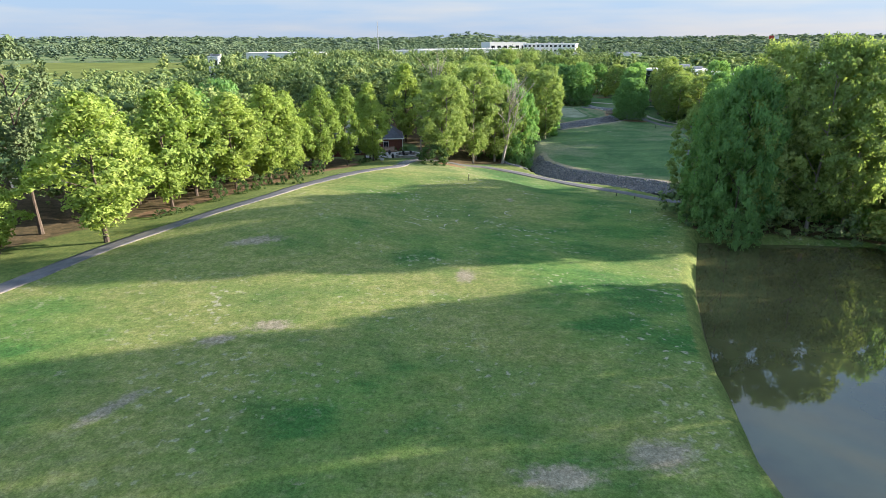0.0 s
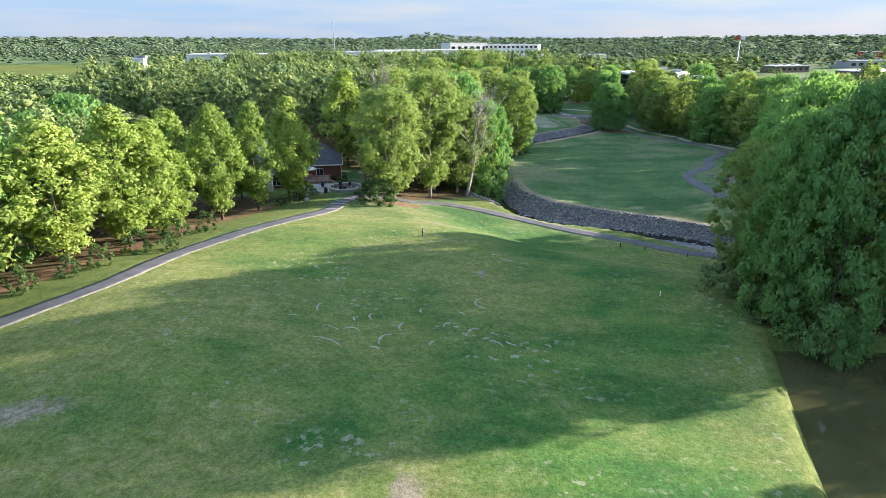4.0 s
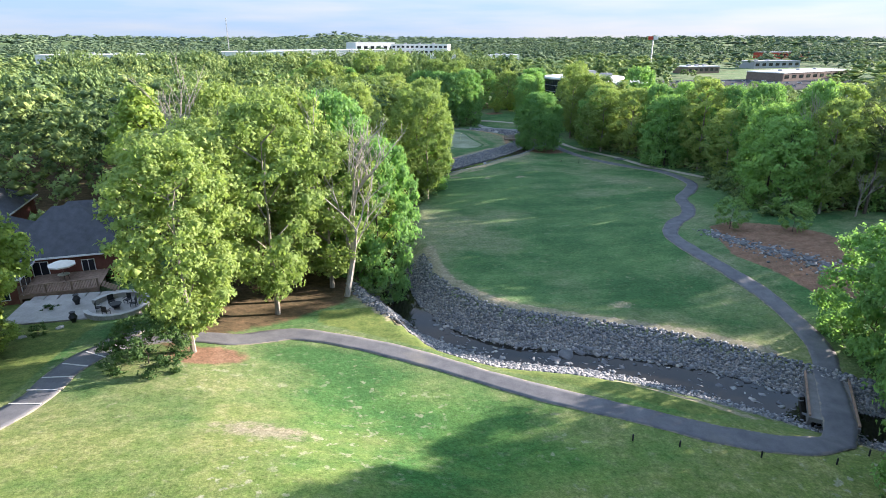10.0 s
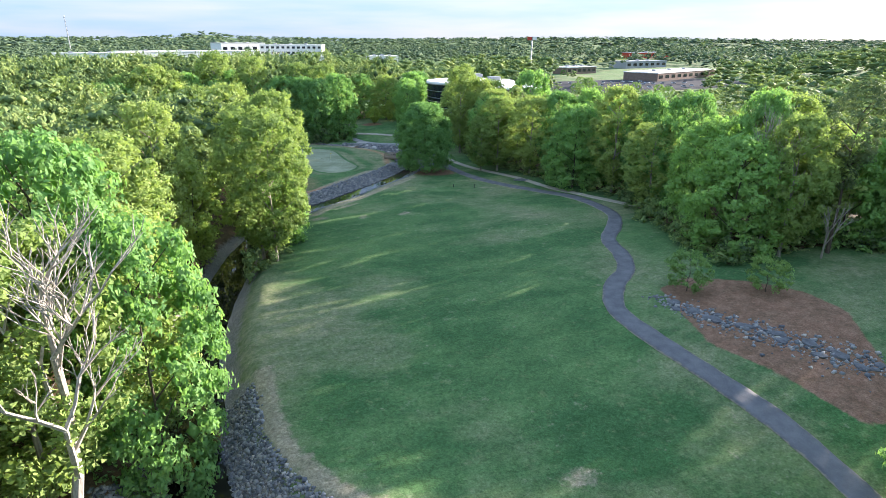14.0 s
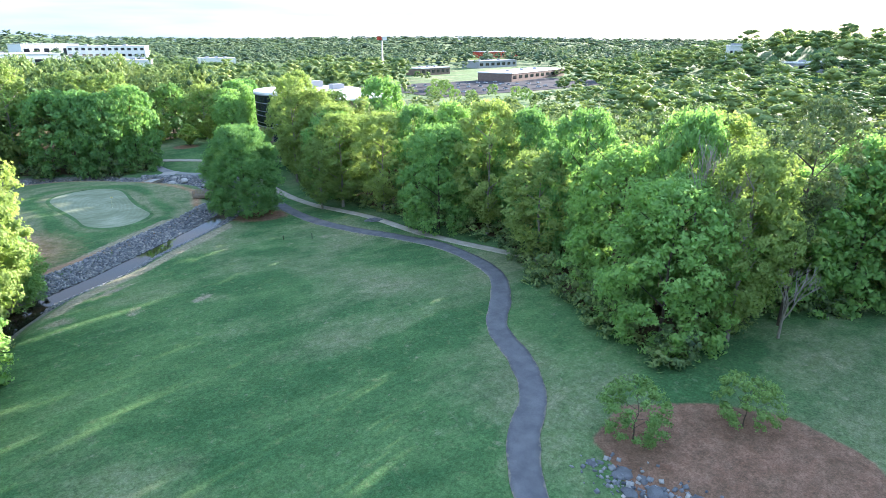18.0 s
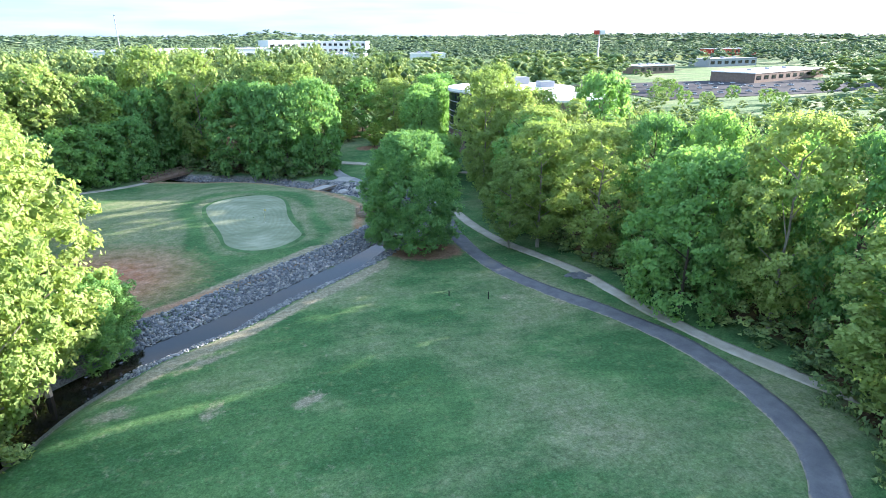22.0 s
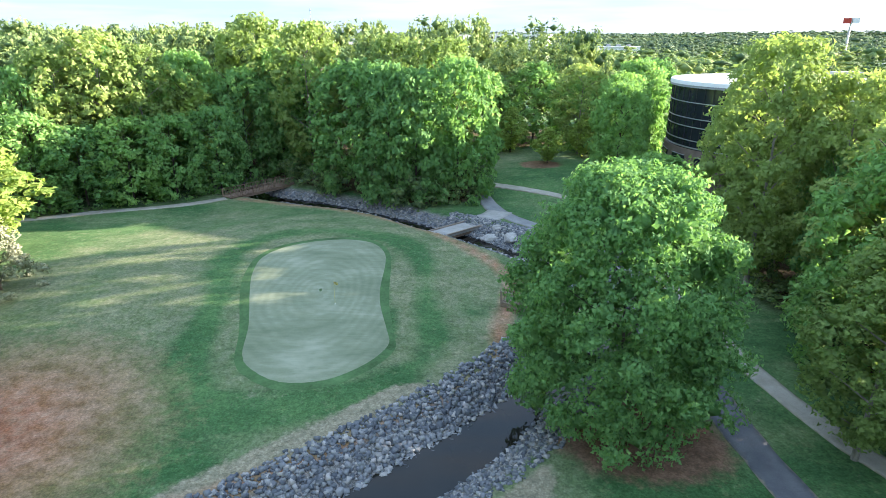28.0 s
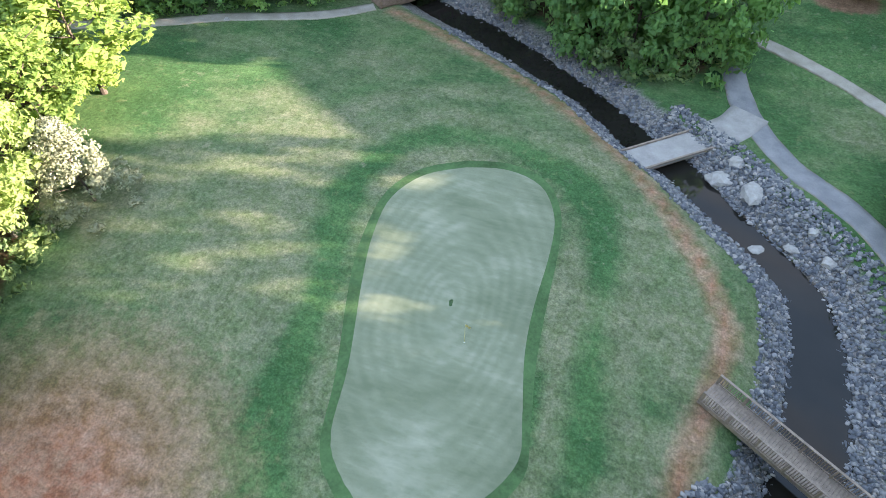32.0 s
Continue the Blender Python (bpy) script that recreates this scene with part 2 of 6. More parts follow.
    c = m.mix(m.step(m.math("ADD", m.attr("bald"), m.math("MULTIPLY", m.math("SUBTRACT", m.noise(1.1, 6, 0.7), 0.5), 1.3)), 0.35, 0.75), c, bald)
    litter = m.mix(m.step(fine, 0.35, 0.65), (0.06, 0.042, 0.025), (0.15, 0.10, 0.06))
    c = m.mix(mask("litter"), c, litter)
    mulch = m.mix(m.step(fine, 0.3, 0.7), (0.16, 0.088, 0.056), (0.27, 0.160, 0.110))
    c = m.mix(mask("mulch"), c, mulch)
    clay = m.mix(m.step(fine, 0.35, 0.68), (0.32, 0.125, 0.070), (0.43, 0.26, 0.180))
    c = m.mix(m.step(m.math("ADD", m.attr("clay"), m.math("MULTIPLY", edge, 1.3)), 0.15, 0.85), c, clay)
    gravel = m.mix(m.step(grain, 0.35, 0.65), (0.11, 0.105, 0.10), (0.30, 0.28, 0.26))
    c = m.mix(mask("gravel"), c, gravel)
    mud = m.mix(m.step(fine, 0.35, 0.65), (0.05, 0.04, 0.028), (0.10, 0.08, 0.055))
    c = m.mix(mask("mud"), c, mud)
    c = m.mix(0.6, c, m.ramp(grain, (0.3, (0.35, 0.35, 0.35)), (0.72, (1.4, 1.4, 1.4))), "MULTIPLY")
    c = m.mix(0.5, c, m.ramp(m.noise(3.2, 5, 0.75), (0.34, (0.45, 0.5, 0.5)), (0.66, (1.4, 1.35, 1.35))), "MULTIPLY")
    c = m.mix(0.5, c, m.ramp(m.noise(0.42, 6, 0.72, stretch=(0.7, 1.2, 1.0)), (0.36, (0.62, 0.7, 0.66)), (0.64, (1.3, 1.22, 1.22))), "MULTIPLY")
    m.color(c)
    h = m.math("ADD", m.math("MULTIPLY", fine, 0.6), m.math("MULTIPLY", grain, 0.4))
    m.bump(h, 0.55, 0.12)
    return m.m


def water_material(name, c, rough=0.04, ripple=0.06):
    m = Mat(name, rough, 0.5)
    m.b.inputs["IOR"].default_value = 1.5
    n = m.noise(0.7, 4, 0.5)
    m.color(m.mix(m.step(m.noise(0.12, 4), 0.35, 0.7), c, tuple(v * 1.7 for v in c)))
    m.bump(n, ripple, 0.05)
    return m.m


def path_material(name, lo, hi, dust):
    m = Mat(name, 0.9, 0.2)
    n, g = m.noise(0.6, 5, 0.6), m.noise(14, 4, 0.7)
    a = m.math("ABSOLUTE", m.math("SUBTRACT", m.attr("across"), 0.5))
    c = m.mix(m.step(n, 0.35, 0.66), lo, hi)
    c = m.mix(0.4, c, m.ramp(g, (0.3, (0.5, 0.5, 0.5)), (0.7, (1.3, 1.3, 1.3))), "MULTIPLY")
    c = m.mix(m.step(m.math("ADD", a, m.math("MULTIPLY", m.math("SUBTRACT", m.noise(1.6, 5), 0.5), 0.3)), 0.46, 0.52), c, dust)
    c = m.mix(m.math("MULTIPLY", m.step(m.noise(0.11, 4), 0.6, 0.72), 0.5), c, dust)
    m.color(c)
    m.bump(g, 0.3, 0.02)
    return m.m


def stone_material():
    m = Mat("riprap_stone", 0.85, 0.25)
    r = m.node("ShaderNodeNewGeometry").outputs["Random Per Island"]
    c = m.ramp(r, (0.0, (0.085, 0.095, 0.11)), (0.5, (0.19, 0.20, 0.215)), (0.85, (0.29, 0.29, 0.285)), (1.0, (0.42, 0.39, 0.36)))
    c = m.mix(0.5, c, m.ramp(m.noise(4, 5), (0.3, (0.5, 0.5, 0.5)), (0.7, (1.25, 1.2, 1.15))), "MULTIPLY")
    m.color(c)
    m.bump(m.noise(9, 4), 0.5, 0.03)
    return m.m


def green_material():
    m = Mat("putting_turf", 0.95, 0.1)
    ring = m.noise(0.2, 6, 0.62, stretch=(0.8, 1.2, 1))
    fine = m.noise(1.4, 6, 0.6, stretch=(0.4, 2.2, 1))
    f = m.math("ADD", m.math("MULTIPLY", ring, 0.78), m.math("MULTIPLY", fine, 0.22))
    wave = m.node("ShaderNodeTexWave")
    wave.wave_type, wave.rings_direction = "RINGS", "Z"
    wave.inputs["Scale"].default_value, wave.inputs["Distortion"].default_value, wave.inputs["Detail"].default_value, wave.inputs["Detail Scale"].default_value = 0.42, 9.0, 5.0, 0.35
    place = m.node("ShaderNodeMapping")
    place.inputs["Location"].default_value, place.inputs["Scale"].default_value = (-57.5, -277 * 0.55, 0), (1, 0.55, 1)
    m.link(m.co, place.inputs["Vector"])
    m.link(place.outputs[0], wave.inputs["Vector"])
    f = m.math("ADD", m.math("MULTIPLY", f, 0.955), m.math("MULTIPLY", wave.outputs["Fac"], 0.045))
    c = m.ramp(f, (0.36, (0.150, 0.178, 0.108)), (0.52, (0.220, 0.245, 0.160)), (0.68, (0.335, 0.345, 0.250)))
    c = m.mix(0.3, c, m.ramp(m.noise(18, 3, 0.7), (0.3, (0.55, 0.55, 0.55)), (0.7, (1.25, 1.25, 1.25))), "MULTIPLY")
    m.color(c)
    m.bump(m.noise(14, 3), 0.25, 0.01)
    return m.m


GROUND, STONE, GREEN = ground_material(), stone_material(), green_material()
COLLAR = plain("collar_turf", (0.070, 0.132, 0.052), 0.95, 0.1, 0.45, 0.5)
PALE_PATH = path_material("pale_worn_asphalt", (0.20, 0.20, 0.205), (0.28, 0.275, 0.27), (0.26, 0.22, 0.16))
ASPHALT = path_material("cart_path_asphalt", (0.100, 0.102, 0.110), (0.150, 0.149, 0.155), (0.24, 0.215, 0.16))
SAND = path_material("crushed_stone", (0.30, 0.27, 0.22), (0.42, 0.38, 0.32), (0.25, 0.22, 0.15))
CONCRETE = plain("concrete", (0.33, 0.31, 0.285), 0.85, 0.2, 0.25, 0.8)
DARK_CONCRETE = plain("stained_concrete", (0.15, 0.145, 0.14), 0.85, 0.2, 0.3, 0.8)
POND = water_material("pond_water", (0.055, 0.055, 0.024), 0.03, 0.03)
POND.node_tree.nodes["Principled BSDF"].inputs["IOR"].default_value = 1.75
CREEK = water_material("creek_water", (0.012, 0.011, 0.009), 0.03, 0.02)
CREEK.node_tree.nodes["Principled BSDF"].inputs["IOR"].default_value = 1.33
TIMBER = plain("weathered_timber", (0.27, 0.215, 0.17), 0.85, 0.2, 0.35, 2.5)
RED_TIMBER = plain("stained_timber", (0.24, 0.16, 0.115), 0.8, 0.2, 0.35, 2.5)
BRICK = plain("red_brick", (0.17, 0.068, 0.05), 0.9, 0.15, 0.3, 1.6)
ROOF = plain("charcoal_shingle", (0.075, 0.078, 0.088), 0.9, 0.2, 0.3, 1.2)
WHITE = plain("white_paint", (0.75, 0.74, 0.71), 0.6, 0.3, 0.08, 1.0)
GREY = plain("grey_paint", (0.35, 0.35, 0.36), 0.6, 0.3, 0.12, 1.0)
BROWN = plain("brown_brick", (0.21, 0.155, 0.125), 0.9, 0.15, 0.25, 0.9)
GLASS_DARK = plain("dark_glazing", (0.02, 0.023, 0.03), 0.08, 0.6, 0.2, 0.3, bump=0)
METAL = plain("galvanised_metal", (0.45, 0.46, 0.47), 0.45, 0.5, 0.15, 2.0, 0.6)
BLACK = plain("black_metal", (0.02, 0.02, 0.022), 0.5, 0.4, 0.2, 3.0)
YELLOW = plain("yellow_cloth", (0.62, 0.55, 0.26), 0.8, 0.2, 0.1, 3.0)
CANVAS = plain("cream_canvas", (0.66, 0.62, 0.54), 0.85, 0.2, 0.08, 2.0)
RED = plain("red_paint", (0.42, 0.05, 0.03), 0.6, 0.3, 0.15, 2.0)
DRY = plain("bleached_turf", (0.34, 0.31, 0.24), 0.95, 0.1, 0.25, 2.0)
FIELD = plain("meadow", (0.15, 0.18, 0.05), 1.0, 0.02, 0.3, 0.03)
LOT = plain("parking_asphalt", (0.07, 0.07, 0.074), 1.0, 0.02, 0.2, 0.06)

# ---- the lie of the land ----
SPOTS = np.array([
    (5, 110.5, .8), (12, 98, -.1), (30, 92, -.4), (30, 83, -1), (36, 79, -1.6), (10.5, 34, .7), (-16, 48.5, 1), (-24.6, 81, 3.2), (2.5, 62, .4),
    (-40, 84, 1.2), (-24, 127, -.8), (-16, 114, 1.7), (10.4, 140.1, -2.9), (16.7, 137.7, -4.1), (22.6, 134.3, -5.0), (28, 130.3, -5.5), (33, 126.3, -5.3), (-2, 133, 0), (-14, 157, -3.0), (15.5, 154, -5.9),
    (47, 114, -6.2), (57, 121, -7), (49, 146, -6.6), (82, 169, -5.4), (89, 163, -4.4), (60, 199, -6.5), (89, 194, -6), (106, 213, -6.9), (53, 231, -7.3),
    (94, 235, -8.3), (92, 265, -8.4), (58.5, 276, -6.0), (50.4, 278.5, -5.4), (57, 262, -7.3), (65, 268, -7.2), (57.6, 288.5, -5.4), (55, 248, -7.5), (73, 269, -7.4), (64, 290, -6.4), (36, 316, -7.4), (77, 313, -7.9), (87, 328, -4.6)])
CREEK_LINE = [(25, 341), (33, 328), (39, 322), (42, 320), (48.5, 317), (54.5, 313.3), (63.5, 307.3), (68, 303), (73.3, 299), (76.7, 295), (80.7, 291), (83.2, 287.5),
              (83.8, 283), (83.2, 276), (81, 268), (77, 263), (72, 257.5), (66, 252.3), (59.3, 247), (53.8, 241.8), (49.5, 239), (45, 236), (39, 229), (31, 213), (26, 195),
              (23, 178), (22.2, 161), (23, 154.5), (25.5, 148), (29, 143.5), (33.3, 140.2), (39.3, 137.7), (44.8, 135), (51, 131), (56.5, 126), (61.5, 121), (67, 116), (75, 108)]
POND_Z = -2.6
POND_EDGE = [(19, -60), (20, 0), (21.4, 32), (22.4, 36.7), (23.6, 43.4), (26.2, 52.5), (30, 63.6), (33.5, 72), (37.8, 82), (45, 81), (52.4, 80.5), (62, 79), (64, 60), (63, 20), (64, -60)]


def segments(line, closed=False):
    a = np.array(line, float)
    b = np.roll(a, -1, 0)
    return (a, b) if closed else (a[:-1], b[:-1])


def distance(x, y, line, closed=False):
    """Distance of points from a polyline."""
    best = np.full(np.shape(x), 1e9)
    for (ax, ay), (bx, by) in zip(*segments(line, closed)):
        dx, dy = bx - ax, by - ay
        u = np.clip(((x - ax) * dx + (y - ay) * dy) / (dx * dx + dy * dy), 0, 1)
        best = np.minimum(best, np.hypot(x - ax - u * dx, y - ay - u * dy))
    return best


def inside(x, y, poly):
    hit = np.zeros(np.shape(x), bool)
    for (ax, ay), (bx, by) in zip(*segments(poly, True)):
        if ay != by:
            hit ^= ((ay > y) != (by > y)) & (x < (bx - ax) * (y - ay) / (by - ay) + ax)
    return hit


def soft_inside(x, y, poly, width):
    """One inside a polygon, nought outside, with a ramp of the given width over its edge."""
    d = distance(x, y, poly, True) * np.where(inside(x, y, poly), 1, -1)
    return np.clip(0.5 + d / width, 0, 1)


def smooth(t):
    t = np.clip(t, 0, 1)
    return t * t * (3 - 2 * t)


def land(x, y):
    """Height of the ground before the creek and the pond are cut into it."""
    num, den = np.zeros(np.shape(x)), np.zeros(np.shape(x))
    for sx, sy, sz in SPOTS:
        w = 1 / ((x - sx) ** 2 + (y - sy) ** 2 + 225.0) ** 2.5
        num, den = num + w * sz, den + w
    far = np.hypot(x - 40, y - 180)
    hills = 16 * smooth((far - 500) / 3500) * (1 + 0.9 * np.sin(x * 0.0021 + 1) * np.cos(y * 0.0013))
    ridge = 27 * np.exp(-(((x - 540) / 95) ** 2) - ((y - 350) / 80) ** 2) + 26 * np.exp(-(((x - 175) / 150) ** 2) - ((y - 4200) / 400) ** 2)
    return num / den + hills + ridge


def creek_side(x, y):
    """Distance from the creek's middle, and the side: +1 to the left of its run, -1 to the right."""
    best, side = np.full(np.shape(x), 1e9), np.ones(np.shape(x))
    for (ax, ay), (bx, by) in zip(*segments(CREEK_LINE)):
        dx, dy = bx - ax, by - ay
        u = np.clip(((x - ax) * dx + (y - ay) * dy) / (dx * dx + dy * dy), 0, 1)
        d = np.hypot(x - ax - u * dx, y - ay - u * dy)
        near = d < best
        best = np.where(near, d, best)
        side = np.where(near, np.sign(dx * (y - ay) - dy * (x - ax)), side)
    return best, side


def water_level(y):
    """The creek stands a little lower upstream of the culvert."""
    return -8.3 - 0.45 * smooth((np.asarray(y, float) - 150) / 80)


def cut(x, y, z):
    d, side = creek_side(x, y)
    lower = smooth((152 - y) / 10) * smooth((x - 18) / 6)
    half = 1.8 + 0.4 * np.sin(x * 0.21) * np.cos(y * 0.17) - 0.85 * lower - 0.75 * smooth((y - 226) / 12)
    bank = 4.2 + np.where(side < 0, 3.6, 0.4) * lower
    t = np.where((side < 0) & (lower > 0.3), np.clip((d - half) / bank, 0, 1) ** 1.6, 0.55 * np.clip((d - half) / bank, 0, 1) + 0.45 * smooth((d - half) / bank))
    bed = water_level(y) - 0.28
    z = np.where(d < half + bank, np.minimum(z, bed + (z - bed) * t), z)
    e = distance(x, y, POND_EDGE, True) * np.where(inside(x, y, POND_EDGE), -1, 1)
    return np.where(e < 3.0, np.minimum(z, POND_Z - 1.2 + (z - POND_Z + 1.2) * smooth((e + 1.2) / 2.6)), z)


def height(x, y):
    x, y = np.asarray(x, float), np.asarray(y, float)
    return cut(x, y, land(x, y))


def ground_z(x, y):
    return float(height(np.array([x]), np.array([y]))[0])


# ---- small tools for building ----
def mesh_object(name, verts, faces, material, parent=None, smooth_faces=False):
    me = bpy.data.meshes.new(name)
    me.from_pydata(verts, [], faces)
    me.materials.append(material)
    if smooth_faces:
        me.polygons.foreach_set("use_smooth", [True] * len(me.polygons))
    me.update()
    ob = new(name, me)
    ob.parent = parent
    return ob


def quads_mesh(name, verts, quads, material, attrs=(), smooth_faces=False, tris=()):
    """A mesh from arrays of vertices, four-cornered faces and, if any, triangles."""
    me = bpy.data.meshes.new(name)
    n, k = len(quads), len(tris)
    me.vertices.add(len(verts))
    me.vertices.foreach_set("co", np.ascontiguousarray(verts, np.float32).ravel())
    me.loops.add(4 * n + 3 * k)
    corners = np.ascontiguousarray(quads, np.int32).ravel()
    starts = np.arange(0, 4 * n, 4, dtype=np.int32)
    if k:
        corners = np.concatenate([corners, np.ascontiguousarray(tris, np.int32).ravel()])
        starts = np.concatenate([starts, 4 * n + np.arange(0, 3 * k, 3, dtype=np.int32)])
    me.loops.foreach_set("vertex_index", corners)
    me.polygons.add(n + k)
    me.polygons.foreach_set("loop_start", starts)
    me.update(calc_edges=True)
    for key, values in attrs:
        me.attributes.new(key, "FLOAT", "POINT").data.foreach_set("value", np.ascontiguousarray(values, np.float32))
    if smooth_faces:
        me.polygons.foreach_set("use_smooth", np.ones(n + k, bool))
    me.materials.append(material)
    return me


def part(name, bm, material, parent, label=""):
    me = bpy.data.meshes.new(name)
    bm.normal_update()
    bm.to_mesh(me)
    bm.free()
    me.materials.append(material)
    ob = new(name, me)
    ob.parent = parent
    if label:
        ob["label"] = label
    return ob


def thing(name, m, label, category, group="", kind=""):
    ob = new(name)
    ob.matrix_world = m
    return tagged(ob, label, category, group, kind)


def box(bm, x0, y0, z0, x1, y1, z1, m=None, bevel=0.0):
    r = bmesh.ops.create_cube(bm, size=1, matrix=Matrix.Translation(((x0 + x1) / 2, (y0 + y1) / 2, (z0 + z1) / 2)) @ Matrix.Diagonal((x1 - x0, y1 - y0, z1 - z0, 1)))
    vs = r["verts"]
    if bevel:
        es = list({e for v in vs for e in v.link_edges})
        out = bmesh.ops.bevel(bm, geom=es, offset=bevel, segments=1, affect="EDGES")
        vs = list({v for f in out["faces"] for v in f.verts} | {v for v in vs if v.is_valid})
    if m is not None:
        bmesh.ops.transform(bm, matrix=m, verts=vs)
    return bm


def box_part(name, dims, material, parent, label="", bevel=0.0):
    return part(name, box(bmesh.new(), *dims, bevel=bevel), material, parent, label)


def rod(bm, a, b, r0, r1=None, sides=7):
    """A tapered round bar from a to b."""
    a, b = Vector(a), Vector(b)
    d = b - a
    m = Matrix.Translation((a + b) / 2) @ d.to_track_quat("Z", "Y").to_matrix().to_4x4()
    bmesh.ops.create_cone(bm, cap_ends=True, segments=sides, radius1=r0, radius2=r0 if r1 is None else r1, depth=d.length, matrix=m)
    return bm


def spline(points, step):
    """Points at even steps on a smooth curve through the given ones."""
    p = np.array([points[0], *points, points[-1]], float)
    out = []
    for i in range(1, len(p) - 2):
        a, b, c, d = p[i - 1 : i + 3]
        n = max(2, int(np.linalg.norm(c - b) / step))
        for t in np.arange(n) / n:
            out.append(0.5 * (2 * b + (c - a) * t + (2 * a - 5 * b + 4 * c - d) * t * t + (3 * b - a - 3 * c + d) * t ** 3))
    return np.array(out + [p[-2]])


def ribbon(name, points, width, material, lift, thick, label, zfun=height, step=0.8, cols=6):
    """A paved strip that follows the ground."""
    c = spline(points, step)
    d = np.gradient(c, axis=0)
    n = np.stack([-d[:, 1], d[:, 0]], 1) / np.linalg.norm(d, axis=1)[:, None]
    wob = 1 + 0.05 * np.sin(np.arange(len(c)) * 0.37) + 0.03 * np.sin(np.arange(len(c)) * 1.31)
    u = np.linspace(-0.5, 0.5, cols)
    xy = c[:, None] + n[:, None] * (u[None, :, None] * width * wob[:, None, None])
    z = zfun(xy[..., 0], xy[..., 1]) + lift
    mid = zfun(c[:, 0], c[:, 1])[:, None] + lift
    z = np.maximum(z, 0.5 * (z + mid))
    top = np.dstack([xy, z[..., None]])
    skirt = top[:, [0, -1]].copy()
    skirt[..., 2] -= thick
    allv = np.concatenate([skirt[:, :1], top, skirt[:, 1:]], 1)
    k = cols + 2
    idx = np.arange(len(c) * k).reshape(len(c), k)
    q = np.stack([idx[:-1, :-1], idx[:-1, 1:], idx[1:, 1:], idx[1:, :-1]], -1).reshape(-1, 4)[:, ::-1]
    across = np.tile(np.r_[0, u + 0.5, 1], len(c))
    ob = new(name, quads_mesh(name, allv.reshape(-1, 3), q, material, [("across", across)]))
    return tagged(ob, label, "path", kind="structure")


# ---- ground ----
CART = [(-52, 44), (-46, 57), (-41, 70), (-35, 81), (-28, 91), (-25, 102), (-20, 110), (-13.5, 118.5), (-9.2, 127), (-8.4, 132), (-6.2, 136.2), (-1, 138.3), (4, 138.4), (7.5, 139.8),
        (10.4, 140.1), (16.7, 137.7), (22.6, 134.3), (28, 130.3), (33, 126.6), (39, 122.8), (45, 119.4), (51, 117.3), (55.3, 118.3), (58.6, 122), (62, 126.5), (66, 132.5), (68.6, 143), (68.8, 151), (68.6, 160),
        (69.6, 167), (74, 172.8), (79, 176.7), (83, 182.5), (86.5, 190), (92, 195.5), (97.2, 202), (99.6, 209), (100, 217), (99.2, 225), (97.4, 231.5), (94.2, 238), (91, 246), (89.7, 254), (89.8, 265), (91.5, 276), (91.4, 282)]
NORTH_PATH = [(91.4, 281), (91, 287), (88.5, 293.5), (85.5, 297.5), (82, 301), (78.6, 307.5), (77.2, 313), (76.6, 317)]
WALKWAY = [(114, 199), (108, 205.5), (104.7, 213.5), (103.1, 219), (102.5, 225), (102, 233), (100.8, 243), (97.8, 252), (95.8, 258), (94.3, 268), (93.9, 278), (93.5, 286)]
LAWN_WALK = [(78, 321.5), (82, 319), (87, 315.3), (91, 311.5), (97, 306), (106, 301)]
GREEN_EDGE = [(54.8, 290.5), (58.2, 291.4), (61.4, 290.5), (63.2, 287.5), (63.7, 283.5), (63.7, 278), (64, 274.5), (64.9, 270), (65.2, 267.5), (63.6, 264.6), (60.8, 262.4), (57.5, 262.1),
              (55, 263.6), (53.6, 265.6), (52.8, 270), (51, 276.5), (50.1, 280.8), (50, 285), (51.7, 288.4)]
WOOD = {
    "pond": [(38, 84), (38.5, 90), (43, 97), (52, 108), (60, 112), (66, 113), (71, 122), (73, 132), (80, 130), (96, 126), (140, 118), (150, 60), (140, -60), (67, -60), (66, 60), (63, 81)],
    "east": [(93, 172), (104, 173), (113, 173), (128, 164), (150, 152), (175, 165), (190, 240), (178, 300), (140, 318), (112, 305), (104, 284), (103, 264), (105, 247), (108, 232), (110, 215), (104, 203)],
    "middle": [(-2, 135), (3, 140), (9, 144), (15, 150), (19, 158), (20, 175), (23, 195), (33, 201), (37, 215), (41, 228), (44, 240), (40, 247), (31, 255), (27, 266), (20, 281), (10, 292), (-5, 303), (-80, 310), (-80, 200), (-40, 180), (-8, 172), (-5, 150)],
    "north": [(4, 318), (28, 326), (36, 336), (47, 324), (57, 318), (66, 312), (74, 314), (75, 324), (76, 345), (100, 352), (110, 372), (60, 420), (-90, 410), (-80, 318)],
    "west": [(-60, 60), (-50, 76), (-41, 90), (-33, 105), (-24, 126), (-19, 137), (-26, 140), (-45, 136), (-60, 130), (-110, 130), (-110, 40)],
}
GARDEN = [(76, 164), (78.5, 169.5), (84, 171), (90, 166.5), (93.5, 161), (93, 155), (86, 147), (80, 139), (75, 141), (74.5, 150), (73, 156)]
CLAY_LINE = [(43.5, 243), (49, 246.6), (55, 250.3), (62, 254.6), (69.5, 260.6), (74.2, 265), (74.5, 270), (76, 276), (77, 281), (75.2, 285.5), (72, 291), (68, 296.2), (62, 301.5), (52, 308), (44, 313), (38, 315.5)]

